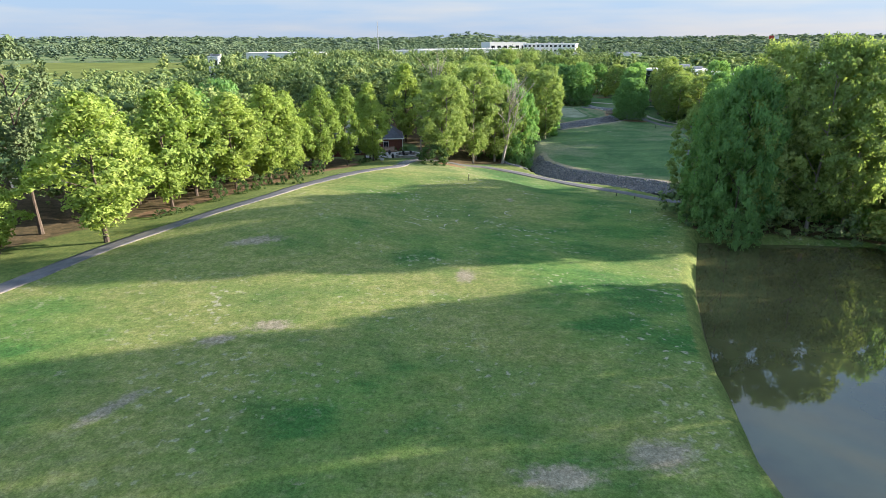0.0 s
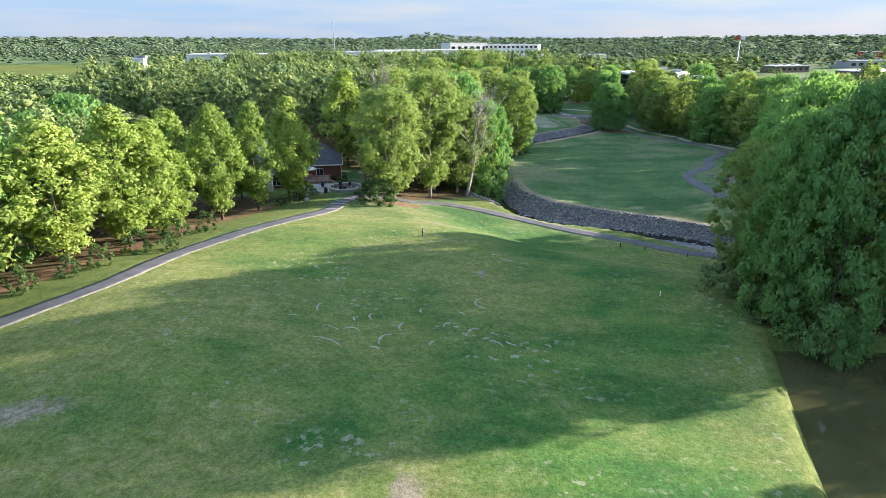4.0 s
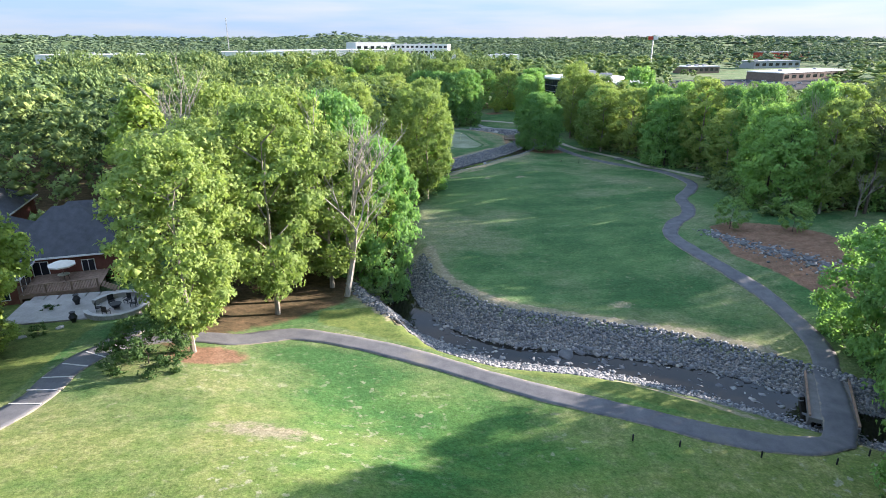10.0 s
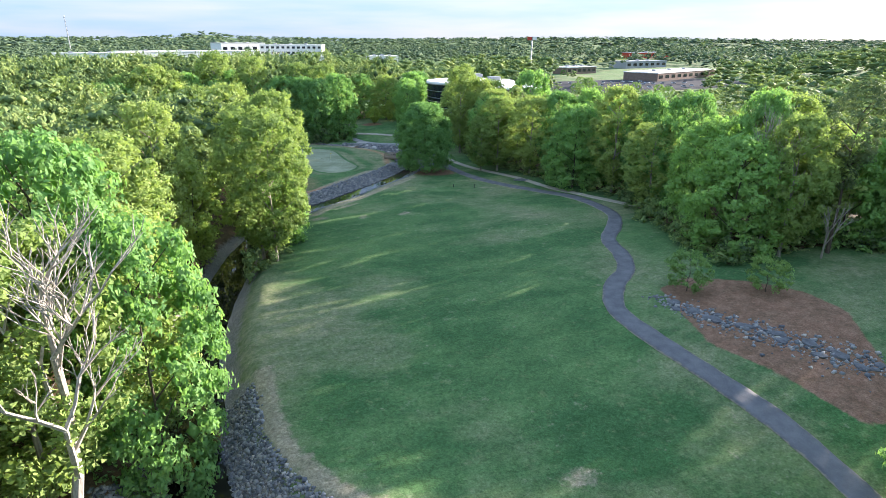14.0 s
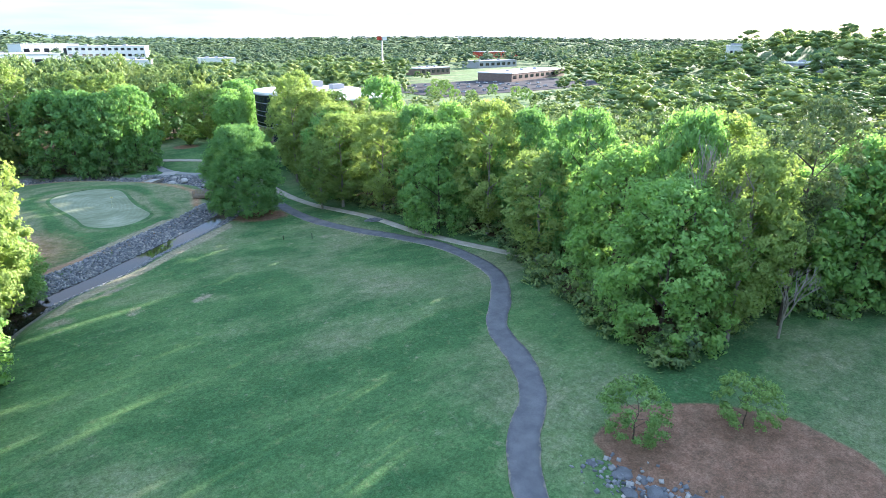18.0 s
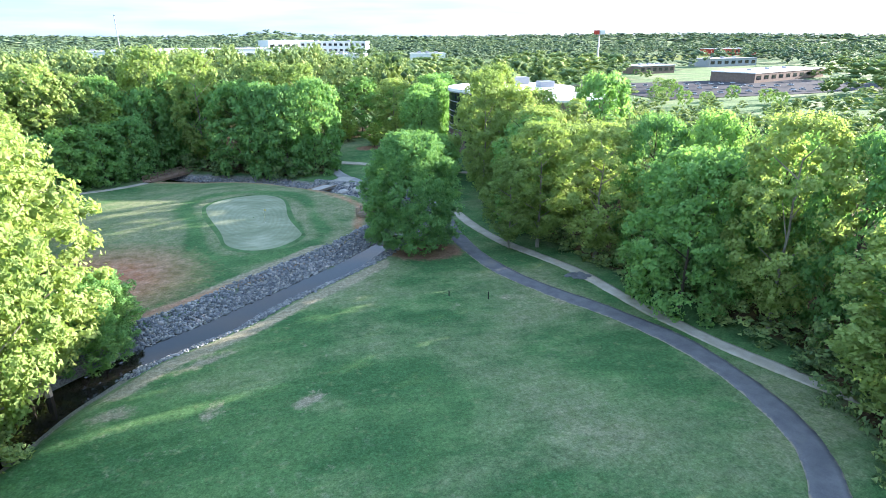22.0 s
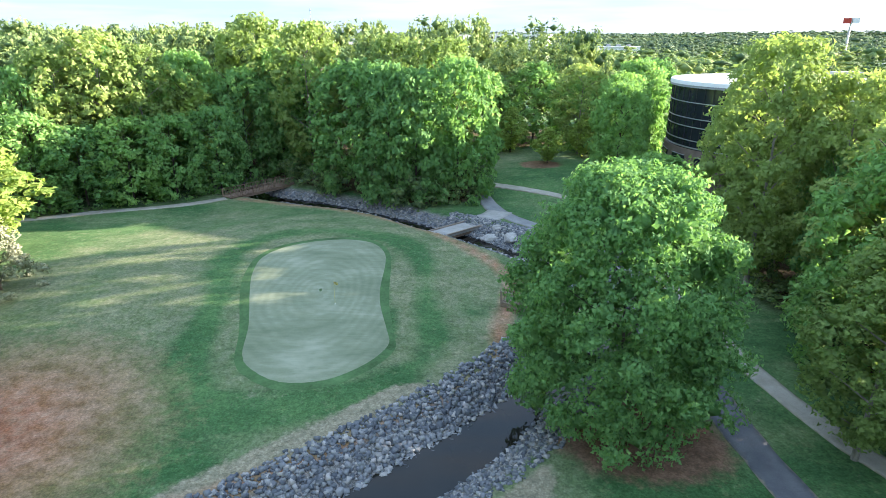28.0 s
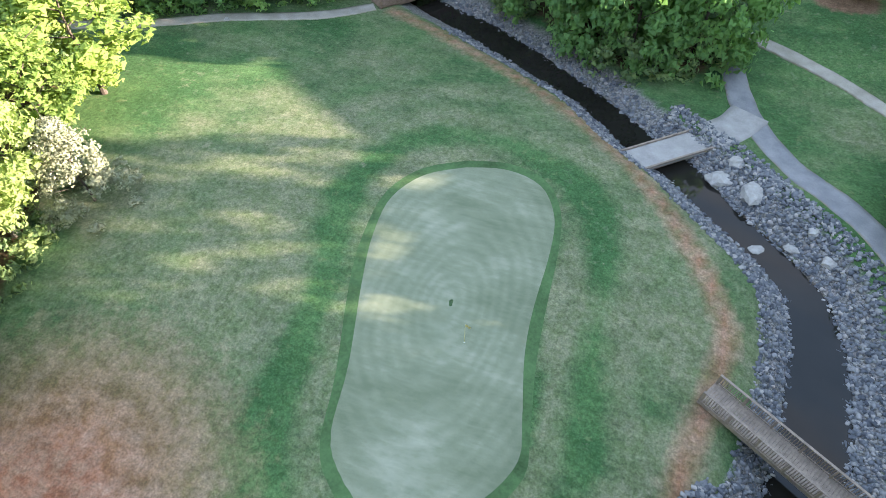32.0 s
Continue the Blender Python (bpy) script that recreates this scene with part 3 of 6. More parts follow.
gx = np.r_[-5000 + 4840 * (1 - np.linspace(1, 0, 30) ** 2.2), np.arange(-158, -62, 4.0), np.arange(-62, 114, 1.05), np.arange(114, 210, 4.0), 212 + 4790 * np.linspace(0, 1, 32) ** 2.2]
gy = np.r_[-600, -380, -200, -110, -70, -48, -30, np.arange(-20, 18, 3.0), np.arange(18, 336, 1.05), np.arange(336, 520, 4.0), 522 + 4470 * np.linspace(0, 1, 36) ** 2.2]
X, Y = np.meshgrid(gx, gy)
Z = height(X, Y)
litter = sum(soft_inside(X, Y, p, 5.0) for p in WOOD.values())
creek_d = distance(X, Y, CREEK_LINE)
pond_in = soft_inside(X, Y, POND_EDGE, 1.2)
clay = np.maximum(np.clip(0.8 - distance(X, Y, CLAY_LINE) / 1.9, 0, 1), 1.15 - 0.8 * np.hypot((X - 39) / 11.5, (Y - 255.5) / 11.5))
mulch = np.maximum(soft_inside(X, Y, GARDEN, 1.5), 1.25 - np.hypot((X - 82.5) / 7.8, (Y - 256.5) / 5.5))
mulch = np.maximum(mulch, 1.25 - np.hypot((X - 88) / 5.0, (Y - 330) / 4.0))
mulch = np.maximum(mulch, 1.2 - np.hypot((X - 2) / 5.0, (Y - 134.5) / 2.6))
mulch = np.maximum(mulch, 1.1 - distance(X, Y, [(-44, 84), (-36, 97), (-27, 118), (-20, 130)]) / 2.6)
rough = np.maximum(soft_inside(X, Y, [(-62, 40), (-50, 52), (-43, 64), (-37, 76), (-30, 87), (-28, 100), (-23, 110), (-16, 119), (-11, 128), (-9, 150), (-70, 190), (-120, 100)], 2.0),
                   soft_inside(X, Y, [(12, 143), (18, 139.5), (24, 136), (30, 131.5), (44, 122.5), (57, 122), (50, 130), (40, 136), (26, 141), (20, 148), (12, 147)], 2.0))
rough = np.maximum(rough, np.clip(1.5 - np.abs(distance(X, Y, POND_EDGE, True) - 0.3) / 1.6, 0, 1) * (X < 42) * (Y < 84))
gravel = np.clip(1.2 - (creek_d - 1.5) / np.where((Y < 170) & (X > 18), 4.6, 3.8), 0, 1) * (creek_d > 1.0)
mud = np.clip(1.3 - creek_d / 2.0, 0, 1)
dry = 0.35 + 0.22 * smooth((128 - Y) / 30) * (Y > 0) + 0.35 * np.exp(-((X + 18) / 16) ** 2 - ((Y - 70) / 40) ** 2) + 0.3 * np.exp(-((Y - 118) / 22) ** 2 - ((X - 12) / 22) ** 2) + 0.3 * np.exp(-(distance(X, Y, CART) / 3.5) ** 2) - 0.2 * np.exp(-((X - 62) / 14) ** 2 - ((Y - 170) / 22) ** 2)
dry = dry + 0.35 * np.exp(-(distance(X, Y, CREEK_LINE) - 6) ** 2 / 8.0)
dry = dry + 0.45 * np.exp(-((X - 41) / 11) ** 2 - ((Y - 272) / 20) ** 2) + 0.28 * np.exp(-((X - 60) / 20) ** 2 - ((Y - 280) / 20) ** 2) + 0.3 * np.exp(-((X + 30) / 14) ** 2 - ((Y - 60) / 30) ** 2)
green_d = distance(X, Y, GREEN_EDGE, True)
swirl = green_d + 1.1 * np.sin(X * 0.21 + 1) * np.cos(Y * 0.17)
mow = 0.5 + (0.4 * np.sin(swirl * 1.25) + 0.45 * np.sin(swirl * 0.62 + 2)) * np.exp(-green_d / 9.5) - 0.75 * np.exp(-(green_d / 1.0) ** 2) * ~inside(X, Y, GREEN_EDGE)
bald = np.zeros(X.shape)
for bx, by, ba, bb, turn in [(-23.5, 69, 3.4, 1.1, 20), (-16, 48.8, 2.2, 1.0, 0), (-20, 46, 1.6, 0.9, 40), (11.5, 97.5, 1.4, 0.6, 115), (53, 231, 3.2, 0.6, 28), (62, 221, 1.6, 0.8, 30), (46, 224, 1.8, 0.9, 10), (54, 222, 1.6, 0.6, 80), (88, 238, 1.2, 0.6, 0),
                             (94.5, 235.5, 1.7, 1.0, 40), (49.3, 145.7, 1.6, 0.8, 0), (7, 29, 2.6, 1.2, 0), (14, 31, 2.4, 1.5, 10), (2.5, 62, 1.0, 2.0, 0), (-24, 36, 3.0, 0.7, 60), (8, 122, 4.0, 1.0, -10)]:
    c_, s_ = math.cos(radians(turn)), math.sin(radians(turn))
    u_, v_ = ((X - bx) * c_ + (Y - by) * s_) / ba, ((Y - by) * c_ - (X - bx) * s_) / bb
    bald = np.maximum(bald, np.exp(-0.7 * (u_ * u_ + v_ * v_)))
bald = np.maximum(bald, 1.3 * np.exp(-((creek_d - 6.3) / 1.0) ** 2) * (Y > 226) * (Y < 262) * (X < 76))
bald = np.maximum(bald, 1.3 * np.exp(-((creek_d - 6.4) / 0.9) ** 2) * (Y > 122) * (Y < 170) * (X < 60))
nx, ny = len(gx), len(gy)
gi = np.arange(nx * ny).reshape(ny, nx)
gq = np.stack([gi[:-1, :-1], gi[:-1, 1:], gi[1:, 1:], gi[1:, :-1]], -1).reshape(-1, 4)
ground = new("ground", quads_mesh("ground", np.stack([X, Y, Z], -1).reshape(-1, 3), gq, GROUND, [
    ("litter", np.clip(litter, 0, 1).ravel()), ("clay", np.clip(clay, 0, 1).ravel()), ("mulch", np.clip(mulch, 0, 1).ravel()),
    ("rough", rough.ravel()), ("gravel", gravel.ravel()), ("mud", np.maximum(mud, pond_in).ravel()), ("dry", dry.ravel()), ("bald", bald.ravel()), ("mow", mow.ravel())], True))
tagged(ground, "mown golf fairway turf with worn tan patches and bare soil", "ground", kind="structure")

# ---- water ----
def creek_sheet():
    c = spline(CREEK_LINE, 1.5)
    d = np.gradient(c, axis=0)
    n = np.stack([-d[:, 1], d[:, 0]], 1) / np.linalg.norm(d, axis=1)[:, None]
    v = np.concatenate([np.c_[c + n * 4.0, water_level(c[:, 1])], np.c_[c - n * 4.0, water_level(c[:, 1])]])
    k = len(c)
    i = np.arange(k - 1)
    ob = new("creek_water", quads_mesh("creek_water", v, np.stack([i, i + 1, i + 1 + k, i + k], 1)[:, ::-1], CREEK))
    tagged(ob, "still dark creek water between stone banks", "water", kind="structure")


creek_sheet()
pond = mesh_object("pond_water", [(19, -62, POND_Z), (66, -62, POND_Z), (66, 84, POND_Z), (19, 84, POND_Z)], [(0, 1, 2, 3)], POND)
tagged(pond, "calm dark green pond reflecting trees and sky", "water", kind="structure")

# ---- paths ----
def deck_height(x, y):
    """The ground, but level over the two crossings of the cart path."""
    z = height(x, y)
    a = np.clip(1.6 - np.hypot((x - 59.8) / 4.6, (y - 123.6) / 4.6), 0, 1)
    return np.where(a > 0, np.maximum(z, -7.0 * smooth(a * 1.5) + z * (1 - smooth(a * 1.5))), z)


ribbon("cart_path", CART, 2.6, ASPHALT, 0.07, 0.25, "grey asphalt cart path with sandy worn edges", deck_height)
ribbon("north_path", NORTH_PATH, 2.5, PALE_PATH, 0.075, 0.25, "pale worn asphalt path between the creek and the office lawn")
ribbon("walkway", WALKWAY, 1.9, SAND, 0.06, 0.2, "pale crushed stone walking path beside the woods")
ribbon("lawn_walk", LAWN_WALK, 1.5, SAND, 0.06, 0.2, "pale concrete walk across the office lawn")
ribbon("creek_walk", [(-12, 296), (2, 299), (13, 303.5), (20, 307.5), (30, 311.6), (35.6, 315.6)], 1.8, SAND, 0.06, 0.2, "pale walking path that leads to the timber footbridge")
ribbon("bridge_apron", [(75, 303.4), (77, 305.6), (78.6, 308.5)], 3.6, CONCRETE, 0.09, 0.3, "worn concrete apron where the cart bridge meets the path")
ribbon("patio_path", [(-6.5, 136.8), (-5.6, 139.5), (-5, 142.5)], 2.2, ASPHALT, 0.085, 0.2, "short asphalt spur that ends at the patio")


def draped(name, poly, material, lift, label, category, zfun=height, rings=9):
    """A sheet over the ground inside a closed outline."""
    edge = spline(poly + poly[:1], 0.8)[:-1]
    mid = edge.mean(0)
    k = len(edge)
    v, q = [], []
    for r in np.linspace(1, 0.02, rings):
        p = mid + (edge - mid) * r
        v.append(np.c_[p, zfun(p[:, 0], p[:, 1]) + lift * (1 if r < 0.999 else 0.2)])
    for r in range(rings - 1):
        i = np.arange(k)
        q.append(np.stack([i + r * k, (i + 1) % k + r * k, (i + 1) % k + (r + 1) * k, i + (r + 1) * k], 1))
    ob = new(name, quads_mesh(name, np.concatenate(v), np.concatenate(q), material, smooth_faces=True))
    return tagged(ob, label, category, kind="structure")


gm = np.array(GREEN_EDGE).mean(0)
collar_edge = [tuple(gm + (np.array(p) - gm) * (1 + 0.75 / np.linalg.norm(np.array(p) - gm))) for p in GREEN_EDGE]
draped("green_collar", collar_edge, COLLAR, 0.045, "dark ring of fringe turf round the putting green", "turf")
draped("putting_green", GREEN_EDGE, GREEN, 0.085, "pale grey-green putting green with circular mowing marks", "putting green", rings=16)

# ---- riprap ----
CUBE_V = np.array([(x, y, z) for z in (-1, 1) for y in (-1, 1) for x in (-1, 1)], float)
CUBE_Q = np.array([(0, 2, 3, 1), (4, 5, 7, 6), (0, 1, 5, 4), (2, 6, 7, 3), (0, 4, 6, 2), (1, 3, 7, 5)])


def scatter_stones(name, spots, label):
    """Many loose angular stones in one mesh. spots: rows of x, y, size."""
    rng = np.random.default_rng(5)
    n = len(spots)
    v = CUBE_V[None] * (0.62 + 0.5 * rng.random((n, 8, 3))) * (spots[:, 2, None, None] * (0.65 + 0.7 * rng.random((n, 1, 3)))) * (1, 1, 0.75)
    a, b = rng.random((2, n)) * 6.28
    b = (b - 3.14) * 0.25
    ca, sa, cb, sb = np.cos(a)[:, None], np.sin(a)[:, None], np.cos(b)[:, None], np.sin(b)[:, None]
    x, y, z = v[..., 0] * cb + v[..., 2] * sb, v[..., 1], v[..., 2] * cb - v[..., 0] * sb
    x, y = x * ca - y * sa, x * sa + y * ca
    z = z + (height(spots[:, 0], spots[:, 1]) + 0.15 * spots[:, 2])[:, None]
    w = np.stack([x + spots[:, 0, None], y + spots[:, 1, None], z], -1).reshape(-1, 3)
    q = (CUBE_Q[None] + 8 * np.arange(n)[:, None, None]).reshape(-1, 4)
    return tagged(new(name, quads_mesh(name, w, q, STONE)), label, "riprap", kind="stuff")


def bank_spots(n, y0, y1, side, near_d, far_d, size, seed):
    """Places along a stretch of the creek, on one bank."""
    rng = np.random.default_rng(seed)
    c = spline(CREEK_LINE, 0.5)
    d = np.gradient(c, axis=0)
    nn = np.stack([-d[:, 1], d[:, 0]], 1) / np.linalg.norm(d, axis=1)[:, None]
    ok = np.where((c[:, 1] > y0) & (c[:, 1] < y1))[0]
    i = rng.choice(ok, n)
    off = near_d + (far_d - near_d) * rng.random(n)
    p = c[i] + nn[i] * (off * side)[:, None] + rng.normal(0, 0.15, (n, 2))
    return np.c_[p, size * (0.55 + 0.9 * rng.random(n) ** 2)]


scatter_stones("creek_riprap_lower", np.concatenate([
    bank_spots(11000, 119, 168, 1, 1.1, 5.7, 0.12, 1), bank_spots(420, 122, 150, 1, 0.2, 2.0, 0.24, 11), bank_spots(300, 122, 146, -1, 0.3, 1.8, 0.24, 12), bank_spots(4600, 120, 148, -1, 0.9, 4.6, 0.12, 2), bank_spots(5200, 136, 158, -1, 1.8, 6.8, 0.135, 3)]),
    "grey broken stone lining the steep creek bank")
scatter_stones("creek_riprap_middle", np.concatenate([bank_spots(6400, 234, 268, -1, 1.4, 5.6, 0.145, 4), bank_spots(4200, 234, 270, 1, 1.6, 4.9, 0.12, 5)]),
               "grey broken stone in wide strips along the creek")
scatter_stones("creek_riprap_upper", np.concatenate([bank_spots(5200, 268, 318, -1, 1.3, 4.6, 0.125, 6), bank_spots(6600, 268, 303, 1, 1.3, 5.9, 0.135, 7), bank_spots(800, 303, 322, 1, 1.3, 3.5, 0.15, 8)]),
               "grey broken stone round the creek bend at the green")

# ---- trees ----
PROFILES = {
    "sweetgum": lambda h: 0.5 * (0.28 + 0.95 * h) if h < 0.3 else 0.5 * (0.57 + 0.43 * math.sin(math.pi * (h - 0.05) / 0.6)) if h < 0.4 else 0.5 * max(0.05, (1.03 - h) / 0.63) ** 0.8,
    "oak": lambda h: 0.5 * max(0.05, 1 - abs((h - 0.42) / 0.6) ** 2.4) ** 0.5,
    "poplar": lambda h: 0.5 * max(0.05, 1 - abs((h - 0.52) / 0.53) ** 2.0) ** 0.6,
    "pine": lambda h: 0.5 * (0.25 + 0.75 * max(0.0, 1 - abs((h - 0.6) / 0.42) ** 2)),
    "cedar": lambda h: 0.5 * max(0.06, 1.02 - h) ** 0.7,
    "dome": lambda h: 0.5 * max(0.05, 1 - abs((h - 0.36) / 0.68) ** 2.2) ** 0.5,
    "bush": lambda h: 0.5 * max(0.1, 1 - abs((h - 0.35) / 0.66) ** 2.2) ** 0.5,
    "shrub": lambda h: 0.5 * max(0.1, 1 - abs((h - 0.4) / 0.62) ** 2) ** 0.5,
    "garden": lambda h: 0.5 * max(0.1, 1 - abs((h - 0.45) / 0.58) ** 2.2) ** 0.5,
}


OCTA_V = np.array([(1, 0, 0), (0, 1, 0), (-1, 0, 0), (0, -1, 0), (0, 0, 1), (0, 0, -1)], float)
OCTA_T = np.array([(0, 1, 4), (1, 2, 4), (2, 3, 4), (3, 0, 4), (1, 0, 5), (2, 1, 5), (3, 2, 5), (0, 3, 5)])


def crown_arrays(kind, seed, H, W, base, boughs, tufts, leaves, leaf, core=0.62, fat=1.0):
    """A crown of billowing boughs. Each has a closed heart and tufts of leaves over its outer side; no tuft lies inside another bough."""
    rng = np.random.default_rng(seed)
    prof = PROFILES[kind]
    us = (np.arange(boughs) + rng.random(boughs)) / boughs
    ang = np.arange(boughs) * 2.4 + rng.normal(0, 0.5, boughs)
    lc, ls = [], []
    for u, a in zip(us, ang):
        span = prof(u) * W
        s = min(W * fat * rng.uniform(0.06, 0.135), span * 0.85 + 0.03 * W)
        r = max(0.0, span * rng.uniform(0.78, 1.16) - s * 0.8)
        lc.append((r * math.cos(a), r * math.sin(a), min((base + (1 - base) * u) * H, H - s * 0.8)))
        ls.append(s)
    lc, ls = np.array(lc), np.array(ls)
    squash = np.array((1, 1, 0.8))
    nt = boughs * tufts
    out = np.repeat(lc * (1, 1, 0) / W, tufts, 0)
    cd = rng.normal(0, 1, (nt, 3)) + out * 3.0 + (0, 0, 0.35)
    cd /= np.linalg.norm(cd, axis=1)[:, None]
    s = np.repeat(ls, tufts)[:, None]
    cs = np.repeat(lc, tufts, 0) + cd * s * (0.6 + 0.75 * rng.random((nt, 1))) * squash
    gap = np.linalg.norm((cs[:, None] - lc[None]) / squash, axis=2) / ls[None]
    gap[np.arange(nt), np.repeat(np.arange(boughs), tufts)] = 9
    keep = gap.min(1) > 0.62
    cs, cd, s = cs[keep], cd[keep], s[keep]
    n = len(cs) * leaves
    d = rng.normal(0, 1, (n, 3))
    d /= np.linalg.norm(d, axis=1)[:, None]
    cd = np.repeat(cd * 0.8 + rng.normal(0, 0.38, cd.shape), leaves, 0)          # each tuft leans its own way
    reach = leaf * (1.0 + 0.75 * math.sqrt(leaves))
    p = np.repeat(cs, leaves, 0) + d * reach * rng.random((n, 1)) ** 0.6 * (1, 1, 0.7)
    nrm = d * 0.55 + cd + rng.normal(0, 0.42, (n, 3)) + (0, 0, 0.25)
    nrm /= np.linalg.norm(nrm, axis=1)[:, None]
    t = np.cross(nrm, rng.normal(0, 1, (n, 3)))
    t /= np.linalg.norm(t, axis=1)[:, None] + 1e-6
    b = np.cross(nrm, t)
    g = leaf * (0.6 + 0.8 * rng.random((n, 1)))
    lv = np.stack([p + t * g, p - t * g * 0.7 + b * g * 0.66, p - t * g * 0.7 - b * g * 0.66], 1).reshape(-1, 3)
    k = len(OCTA_V)
    bv = (lc[:, None] + OCTA_V[None] * (1 + rng.normal(0, 0.1, (boughs, k, 1))) * (ls * core)[:, None, None] * squash).reshape(-1, 3)
    tri = np.concatenate([(OCTA_T[None] + k * np.arange(boughs)[:, None, None]).reshape(-1, 3), np.arange(3 * n).reshape(-1, 3) + k * boughs])
    return np.concatenate([bv, lv]), np.zeros((0, 4), int), tri


def trunk_mesh(seed, H, W, base, bare=0.75, thick=0.0115, limbs=9):
    rng = random.Random(seed)
    bm = bmesh.new()
    r0 = H * thick
    pts = [Vector((rng.uniform(-0.1, 0.1) * i * 0.5, rng.uniform(-0.1, 0.1) * i * 0.5, H * bare * i / 5)) for i in range(6)]
    for i in range(5):
        rod(bm, pts[i], pts[i + 1], r0 * (1 - 0.16 * i) * (1.35 if i == 0 else 1), r0 * (1 - 0.16 * (i + 1)), 7)
    for k in range(limbs):
        h = base + (bare - base) * (k + rng.random()) / limbs
        a = k * 2.4 + rng.random()
        p = Vector((0, 0, H * h))
        q = p + Vector((math.cos(a), math.sin(a), 0.75)) * W * rng.uniform(0.22, 0.4)
        rod(bm, p, q, r0 * 0.42, r0 * 0.12, 5)
    me = bpy.data.meshes.new("trunk")
    bm.to_mesh(me)
    bm.free()
    return me


# kind: height, width, crown base, boughs, tufts a bough, leaves a tuft, leaf size, bark
KINDS = {
    "sweetgum": (17, 9.5, 0.13, 100, 22, 5, 0.21, BARK),
    "oak": (18, 13, 0.0, 150, 22, 5, 0.24, BARK),
    "poplar": (23, 11.5, 0.12, 130, 22, 5, 0.225, BARK_PALE),
    "pine": (24, 9, 0.42, 60, 26, 7, 0.17, BARK),
    "cedar": (9, 7, 0.02, 70, 22, 7, 0.12, BARK),
    "shrub": (1.6, 1.8, 0.0, 20, 12, 5, 0.07, BARK),
    "garden": (5.4, 5.2, 0.16, 44, 20, 5, 0.11, BARK),
    "dome": (17.6, 14.2, 0.07, 250, 44, 7, 0.16, BARK),
    "bush": (4.6, 6.4, 0.0, 70, 22, 6, 0.10, BARK),
}
LONE = ("cedar", "shrub", "garden", "dome", "bush")
PROTO = {}
for kind, (H, W, base, boughs, tufts, leaves, leaf, brk) in KINDS.items():
    for var in range(2 if kind in LONE else 3):
        core = 0.3 if kind == "pine" else 0.5
        leafage = LEAF[{"dome": "oak", "bush": "shrub"}.get(kind, kind)]
        tm = trunk_mesh(var + 3, H, W, max(base, 0.08), 0.6 if kind in ("shrub", "bush", "dome") else 0.82)
        tm.materials.append(brk)
        for level, (fewer, bigger) in enumerate(((1.0, 1.0),) if kind in LONE else ((1.8, 0.74), (1.0, 1.0), (0.4, 1.5))):
            v, q, tri = crown_arrays(kind, 11 * var + len(kind), H, W, base, boughs, tufts, max(1, round(leaves * fewer)), leaf * bigger, core)
            PROTO[kind, var, level] = (quads_mesh(kind + "_crown", v, q, leafage, (), True, tri), tm)
TREE_LABEL = {
    "sweetgum": ("sunlit fresh green cone-shaped broadleaf tree", "tree", "row of young broadleaf trees"),
    "oak": ("dense dark green spreading broadleaf tree", "tree", "broadleaf trees at the wood's edge"),
    "poplar": ("tall airy yellow-green broadleaf tree with pale trunk", "tree", "tall trees at the creek"),
    "pine": ("tall pine with bare trunk and thin dark crown", "tree", "pines in the woods"),
    "cedar": ("pale silvery conifer with drooping branches", "tree", ""),
    "dome": ("dense dark green spreading tree standing in red bark mulch", "tree", ""),
    "bush": ("big dark green rounded evergreen bush beside the path", "shrub", ""),
    "shrub": ("low rounded green garden shrub", "shrub", "garden shrubs"),
    "garden": ("small round ornamental tree in bark mulch", "tree", "young trees in the mulch bed"),
}
tree_rng = random.Random(21)
FAIRWAY_AXIS = [(0, 0), (5, 50), (11, 77), (21, 109), (33, 127), (45, 145), (57, 168), (66, 200), (69, 228), (66, 256)]


def plant(kind, x, y, h, w, label="", sink=0.15):
    var = tree_rng.randrange(2 if kind in LONE else 3)
    H, W = KINDS[kind][:2]
    lab, cat, grp = TREE_LABEL[kind]
    root = new("shrub" if kind in ("shrub", "bush") else "tree")
    root.matrix_world = Matrix.Translation((x, y, ground_z(x, y) - sink)) @ Matrix.Rotation(tree_rng.random() * 6.28, 4, "Z") @ Matrix.Diagonal((w / W, w / W, h / H, 1))
    tagged(root, label or lab, cat, grp)
    away = float(distance(np.array([x]), np.array([y]), FAIRWAY_AXIS)[0])
    level = 0 if away < 29 or (kind, var, 1) not in PROTO else 1 if away < 52 else 2
    for nm, me in zip(("crown", "trunk"), PROTO[kind, var, level]):
        ob = new(nm, me)
        ob.parent = root
    return root

